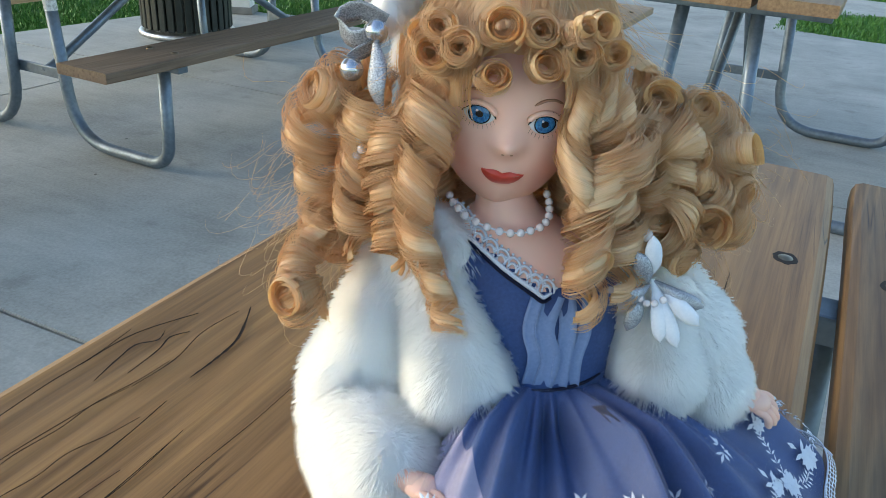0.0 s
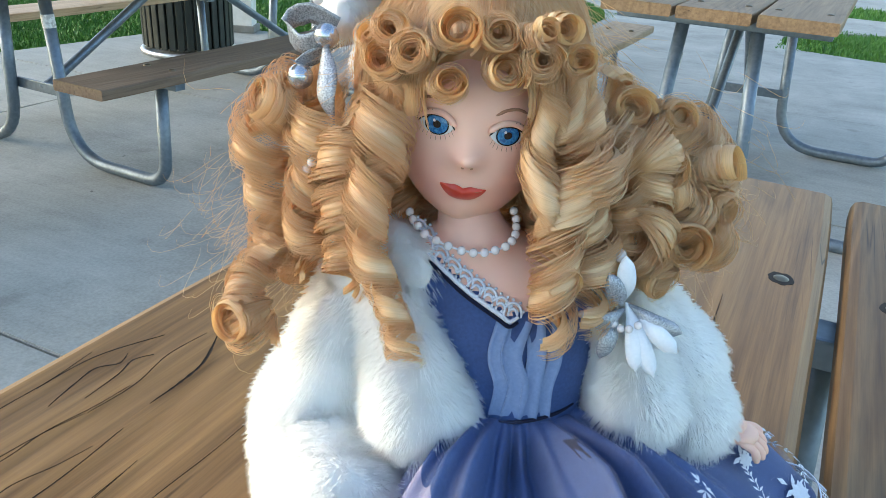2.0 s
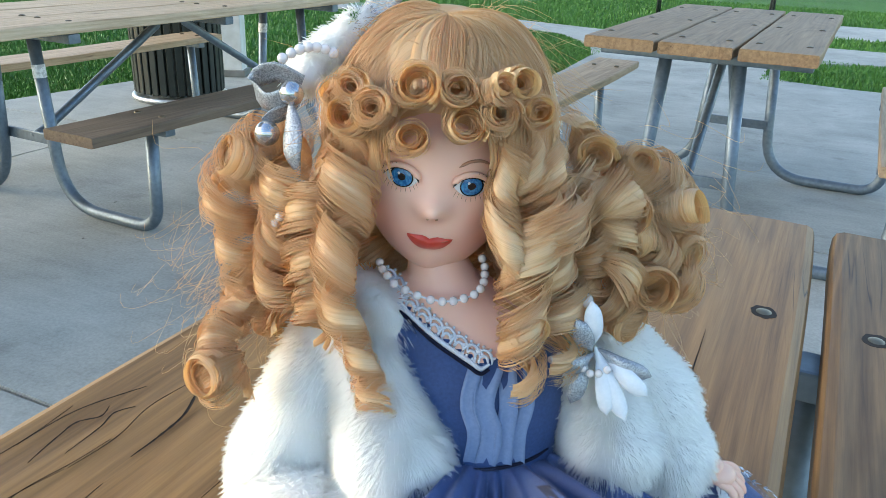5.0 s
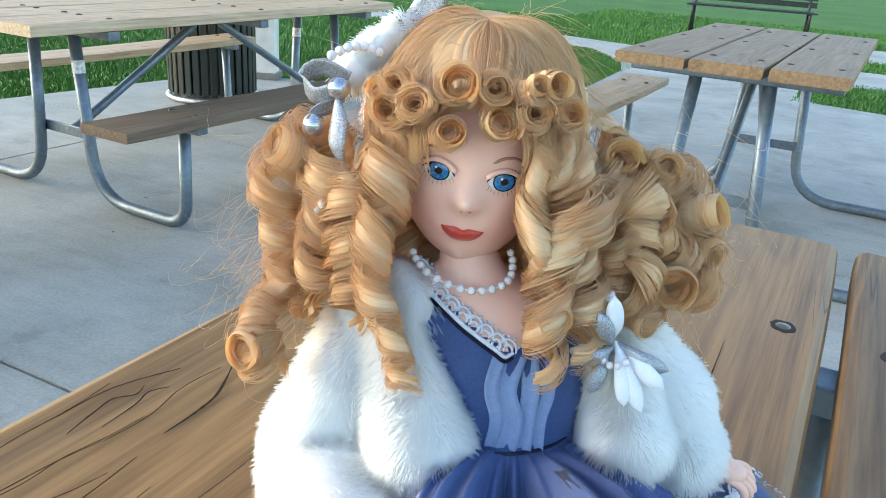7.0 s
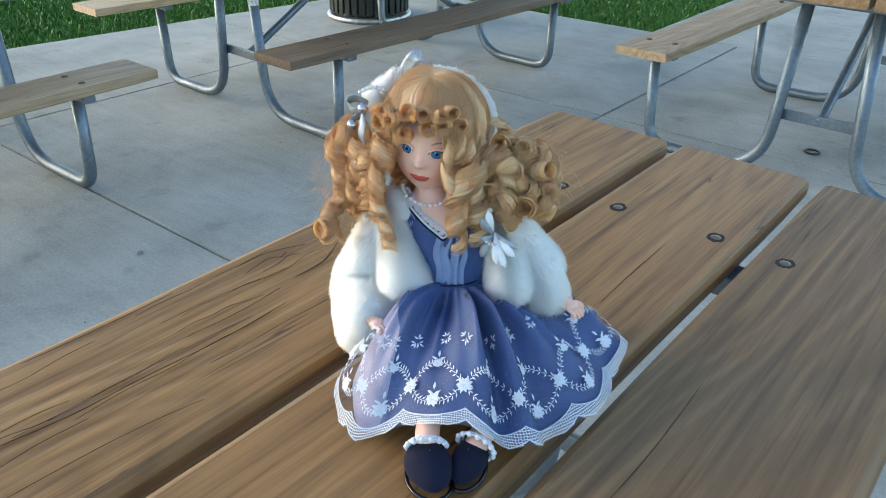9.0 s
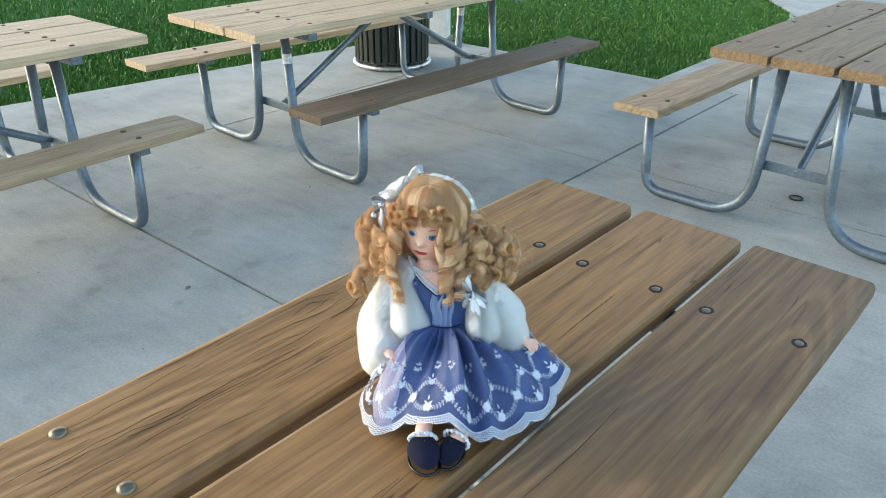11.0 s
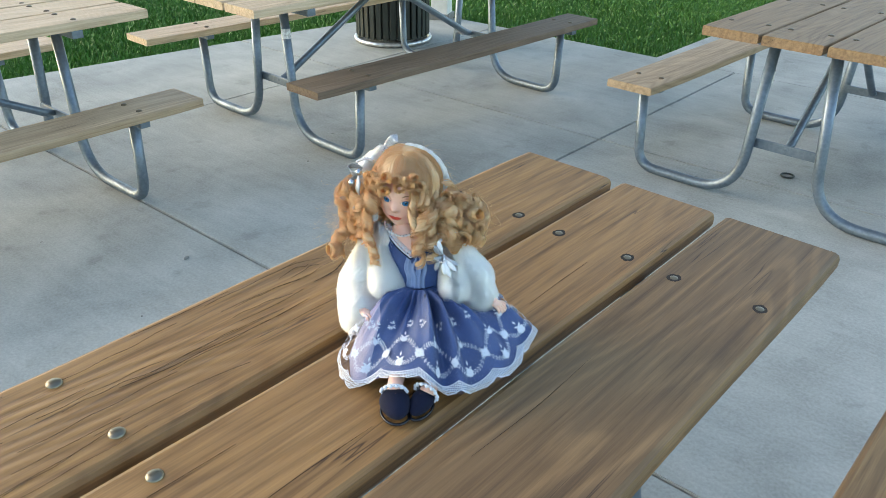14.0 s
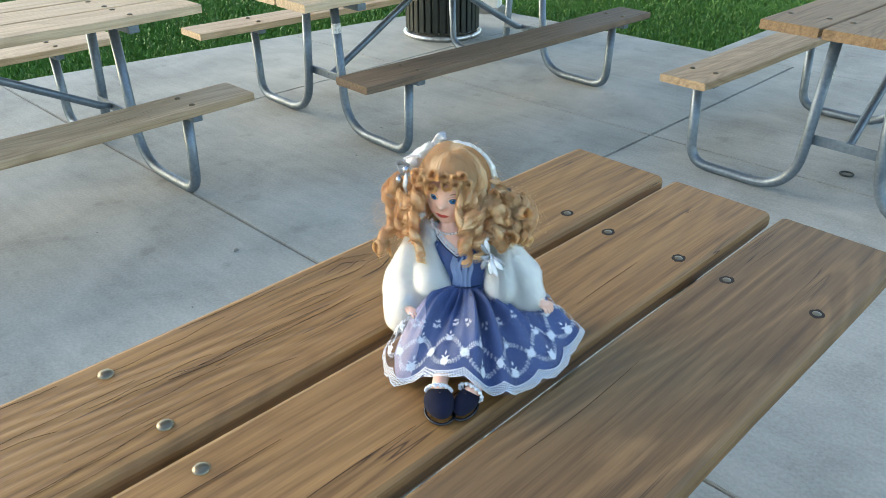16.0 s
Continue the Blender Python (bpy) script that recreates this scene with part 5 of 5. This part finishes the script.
# corkscrew curls beside the face
for pts, r0, r1, turns in [
        ([(-0.032, -0.004, 1.035), (-0.038, 0.004, 1.005), (-0.036, 0.016, 0.965), (-0.027, 0.028, 0.935), (-0.022, 0.034, 0.91)], 0.0115, 0.0072, 4.0),
        ([(-0.03, -0.055, 1.0), (-0.035, -0.052, 0.97), (-0.03, -0.05, 0.935)], 0.014, 0.014, 2.0),
        ([(-0.008, -0.06, 1.0), (-0.012, -0.056, 0.965), (-0.01, -0.054, 0.93)], 0.014, 0.014, 2.0),
        ([(0.016, -0.06, 1.0), (0.02, -0.056, 0.965), (0.022, -0.054, 0.93)], 0.014, 0.014, 2.0),
        ([(0.04, -0.05, 1.0), (0.044, -0.046, 0.965), (0.046, -0.044, 0.935)], 0.014, 0.014, 2.0),
        ([(-0.042, -0.01, 1.02), (-0.05, 0.0, 0.99), (-0.052, 0.004, 0.955), (-0.048, 0.006, 0.93)], 0.012, 0.011, 3.0),
        ([(-0.058, -0.02, 1.025), (-0.066, -0.012, 0.995), (-0.07, -0.008, 0.96), (-0.064, -0.006, 0.932)], 0.0125, 0.011, 3.2),
        ([(-0.066, -0.03, 1.03), (-0.086, -0.026, 1.006), (-0.092, -0.024, 0.975), (-0.092, -0.022, 0.945), (-0.086, -0.02, 0.92)], 0.013, 0.011, 4.0),
        ([(-0.085, -0.014, 0.945), (-0.096, -0.002, 0.93), (-0.098, 0.006, 0.913), (-0.09, 0.01, 0.897)], 0.0105, 0.0115, 2.3),
        ([(-0.05, -0.05, 1.0), (-0.075, -0.048, 0.96), (-0.085, -0.042, 0.925), (-0.08, -0.036, 0.905)], 0.014, 0.012, 3.2),
        ([(-0.05, -0.03, 0.99), (-0.062, -0.03, 0.96), (-0.06, -0.022, 0.935)], 0.013, 0.012, 2.2),
        ([(0.04, -0.004, 1.035), (0.044, 0.004, 1.005), (0.045, 0.01, 0.965), (0.04, 0.013, 0.935), (0.036, 0.014, 0.915)], 0.0115, 0.0115, 2.6),
        ([(0.03, 0.0, 1.03), (0.031, 0.01, 1.0), (0.034, 0.012, 0.97)], 0.0065, 0.008, 1.3),
        ([(0.048, -0.008, 1.025), (0.056, 0.0, 0.99), (0.058, 0.002, 0.955), (0.054, 0.004, 0.925)], 0.013, 0.0125, 3.0),
        ([(0.052, -0.03, 1.02), (0.07, -0.02, 0.995), (0.074, -0.012, 0.965), (0.068, -0.008, 0.94)], 0.0135, 0.012, 3.0),
        ([(0.055, -0.05, 1.025), (0.08, -0.045, 1.012), (0.1, -0.042, 0.995), (0.11, -0.038, 0.97)], 0.013, 0.012, 3.2),
        ([(0.06, -0.05, 1.01), (0.088, -0.04, 0.985), (0.1, -0.034, 0.955), (0.1, -0.03, 0.935)], 0.0135, 0.0125, 3.2),
        ([(0.06, -0.055, 1.0), (0.09, -0.055, 0.97), (0.11, -0.048, 0.945)], 0.014, 0.013, 2.6),
        ([(0.06, -0.018, 1.005), (0.082, -0.012, 0.998), (0.088, -0.01, 0.975), (0.08, -0.004, 0.958)], 0.0115, 0.011, 2.6),
        ([(0.075, -0.02, 0.985), (0.098, -0.02, 0.978), (0.112, -0.024, 0.962), (0.118, -0.03, 0.945)], 0.0115, 0.011, 2.6),
        ([(0.07, -0.01, 0.96), (0.086, -0.01, 0.95), (0.098, -0.016, 0.935)], 0.011, 0.011, 2.0),
        ([(0.085, -0.05, 1.01), (0.112, -0.05, 0.998), (0.122, -0.046, 0.972), (0.116, -0.04, 0.95)], 0.012, 0.011, 3.2)]:
    ringlet(pts, r0, r1, turns)
for x, y, z, r_, ax in [(0.088, -0.022, 0.991, 0.0115, (0.2, 1, 0.3)), (0.102, -0.018, 0.958, 0.0115, (0.25, 1, 0.25)), (0.122, -0.036, 0.970, 0.0105, (0.5, 0.9, 0.2)), (0.074, -0.03, 1.013, 0.011, (0.1, 0.8, 0.6)), (0.096, -0.036, 1.008, 0.0105, (0.3, 0.8, 0.5)),
                        (0.113, -0.034, 0.99, 0.01, (0.9, 0.5, 0.3)), (0.12, -0.034, 0.949, 0.01, (0.9, 0.4, -0.2)), (0.088, -0.012, 0.941, 0.0105, (0.6, 0.8, 0.1)), (-0.085, -0.018, 1.008, 0.0115, (-0.7, 0.7, 0.2)),
                        (0.046, 0.014, 0.95, 0.0095, (0.2, 1, 0.0)), (-0.096, 0.012, 0.918, 0.0105, (-0.5, 0.8, 0.2))]:
    roll((x, y, z), r_, ax, 0.014)
# stray hairs
paths = []
for k in range(420):
    side = rng.choice((-1, 1))
    p0 = on_cap(side * rng.uniform(0.1, 1.7), rng.uniform(-0.6, 0.9), 1.03)
    d_ = (p0 - CC) / np.linalg.norm(p0 - CC)
    ln = rng.uniform(0.012, 0.035)
    bend = rng.normal(size=3) * 0.35
    t = np.linspace(0, 1, 7)[:, None]
    paths.append(p0 + d_ * ln * t * 0.5 + (np.array([side * 0.3, 0.1, -0.7]) + bend) * ln * t**2)
strands(np.array(paths), 0.00009, HAIR, 3, 0.3)
paths = []
for k in range(420):
    c_ = (np.array([0.095, -0.03, 0.975]) if k % 2 else np.array([-0.085, -0.015, 0.955])) + rng.normal(size=3) * (0.016, 0.01, 0.024)
    d_ = rng.normal(size=3)
    t = np.linspace(0, 1, 8)[:, None]
    paths.append(c_ + d_ * 0.012 * t + np.array([0.012 * (1 if k % 2 else -1), 0, -0.012]) * np.sin(2.2 * t) ** 2)
strands(np.array(paths), 0.00009, HAIR, 3, 0.3)

# fluffy head band, silver ribbon, pearls and balls over the temple
arc = [np.array((0.001 + 0.0545 * math.sin(a), -0.074, 1.015 + 0.052 * math.cos(a))) for a in np.linspace(radians(-88), radians(100), 12)]
for p, q in zip(arc, arc[1:]):
    ball(p, 0.0062, FUR, 8, 10)
    fur_on(p, q, 0.006, 0.006, 2200, 0.0035)
for p, q in (((-0.058, -0.035, 1.047), (-0.047, -0.042, 1.058)), ((-0.047, -0.042, 1.056), (-0.036, -0.046, 1.066))):
    ball(p, 0.009, FUR, 8, 10)
    fur_on(p, q, 0.009, 0.0085, 3000, 0.0055)


def strip(pts, width, across, mat, cup=0.12, pointed=True):
    """A ribbon or petal along points, with a little thickness."""
    p = smooth_path(pts, 14)
    ac = np.array(across, float)
    t = np.linspace(0, 1, 14)
    w = width * (np.sin(math.pi * np.clip(t * 0.93 + 0.05, 0, 1)) ** 0.9 if pointed else np.ones(14))
    tang = np.gradient(p, axis=0)
    tang /= np.linalg.norm(tang, axis=1, keepdims=True)
    s_ = ac - tang * (tang @ ac)[:, None]
    s_ /= np.linalg.norm(s_, axis=1, keepdims=True)
    nn = np.cross(tang, s_)
    rowsv = []
    for off in (0.00025, -0.00025):
        rowsv += [p + s_ * (w * k)[:, None] - nn * (width * cup * (1 - k * k) - off) for k in (-1, -0.5, 0, 0.5, 1)]
    v_ = np.stack(rowsv, 0)
    order = [0, 1, 2, 3, 4, 9, 8, 7, 6, 5]
    add(v_[order].transpose(1, 0, 2).reshape(-1, 3), grid_faces(14, 10, True), mat)


for x0, w_ in ((0.022, 0.0035), (0.03, 0.005), (0.039, 0.0045), (0.047, 0.0035)):
    sway = 0.002 * math.sin(900 * x0)
    strip([torso_at(x0 + sway, 0.921, 0.0006), torso_at(x0 - sway, 0.904, 0.0016), torso_at(x0 + 0.001 + sway, 0.888, 0.0016), torso_at(x0 * 0.92 + 0.003, 0.87, 0.0008)], w_, (1, 0, 0), ORG, -0.25, False)
strip([(-0.034, -0.045, 1.062), (-0.028, -0.05, 1.074), (-0.02, -0.05, 1.086), (-0.012, -0.052, 1.089)], 0.007, (1, 0.2, -0.3), RIBBON, pointed=False)
strip([(-0.058, -0.02, 1.045), (-0.07, -0.02, 1.05), (-0.079, -0.022, 1.044), (-0.073, -0.017, 1.037), (-0.061, -0.016, 1.041)], 0.005, (0.1, 0.5, 1), RIBBON, pointed=False)
strip([(-0.062, -0.014, 1.038), (-0.06, -0.008, 1.028), (-0.06, -0.004, 1.018), (-0.057, -0.004, 1.008)], 0.0045, (1, 0.3, 0), RIBBON)
strip([(-0.06, -0.02, 1.036), (-0.068, -0.016, 1.032), (-0.075, -0.014, 1.03)], 0.004, (0, 0.4, 1), RIBBON)
for c_ in ((-0.0615, -0.014, 1.042), (-0.0725, -0.012, 1.0245)):
    ball(c_, 0.0055, SILVER, 14, 18)
for k in range(7):
    q = k / 6
    ball((-0.0665 + 0.021 * q, -0.022 - 0.008 * q, 1.0535 + 0.0065 * math.sin(2.2 * q + 0.3)), 0.0024, PEARL, 10, 14)
for c_ in ((-0.066, -0.006, 1.0), (-0.0675, -0.005, 0.994), (-0.0665, -0.004, 0.989), (-0.069, -0.005, 0.985)):
    ball(c_, 0.0024, PEARL, 8, 10)

# silver and white flower on the jacket
B = np.array([0.078, 0.002, 0.932])
for d_, ln, mat in (((-0.15, 0.3, 0.95), 0.027, PETAL), ((-0.4, 0.3, 0.8), 0.022, RIBBON), ((0.42, 0.35, -0.85), 0.036, PETAL), ((0.15, 0.42, -0.9), 0.03, PETAL), ((0.7, 0.35, -0.6), 0.026, PETAL), ((-0.25, 0.4, -0.85), 0.024, RIBBON), ((0.85, 0.3, -0.3), 0.026, RIBBON), ((-0.8, 0.4, -0.15), 0.018, RIBBON)):
    d_ = np.array(d_) / np.linalg.norm(d_)
    a = B + rng.normal(size=3) * 0.002
    strip([a, a + d_ * ln * 0.4 + (0, 0.005, 0), a + d_ * ln * 0.8 + (0, 0.003, 0), a + d_ * ln], 0.0042, np.cross(d_, (0, 1, 0.1)), mat, 0.3)
for k in range(8):
    ball((0.058 + 0.0035 * k, 0.006 + 0.001 * k, 0.928 + 0.0035 * math.sin(k * 0.9)), 0.0019, PEARL, 7, 9)
ball((0.072, 0.0, 0.956), 0.0035, PEARL, 9, 12)

doll_mesh = bpy.data.meshes.new("doll")
doll_mesh.from_pydata(np.concatenate(dv).tolist(), [], df)
for m_ in DOLL_MATS:
    doll_mesh.materials.append(m_)
doll_mesh.polygons.foreach_set("material_index", np.array(dm, np.int32))
doll_mesh.polygons.foreach_set("use_smooth", np.ones(len(df), bool))
uvl = doll_mesh.uv_layers.new(name="UVMap")
li = np.empty(len(doll_mesh.loops), np.int32)
doll_mesh.loops.foreach_get("vertex_index", li)
uvl.data.foreach_set("uv", np.concatenate(duv)[li].ravel())
pile_attr = doll_mesh.attributes.new("pile", "FLOAT_VECTOR", "POINT")
pile_attr.data.foreach_set("vector", np.concatenate(dn).astype(np.float32).ravel())
doll_mesh.update()
doll = new("doll", doll_mesh)
doll.matrix_basis = pose(-0.078, 0.437, DOLL_Z, 0, 0, 24)
tagged(doll, "seated blond ringlet doll in blue lace dress and white fur", "doll")
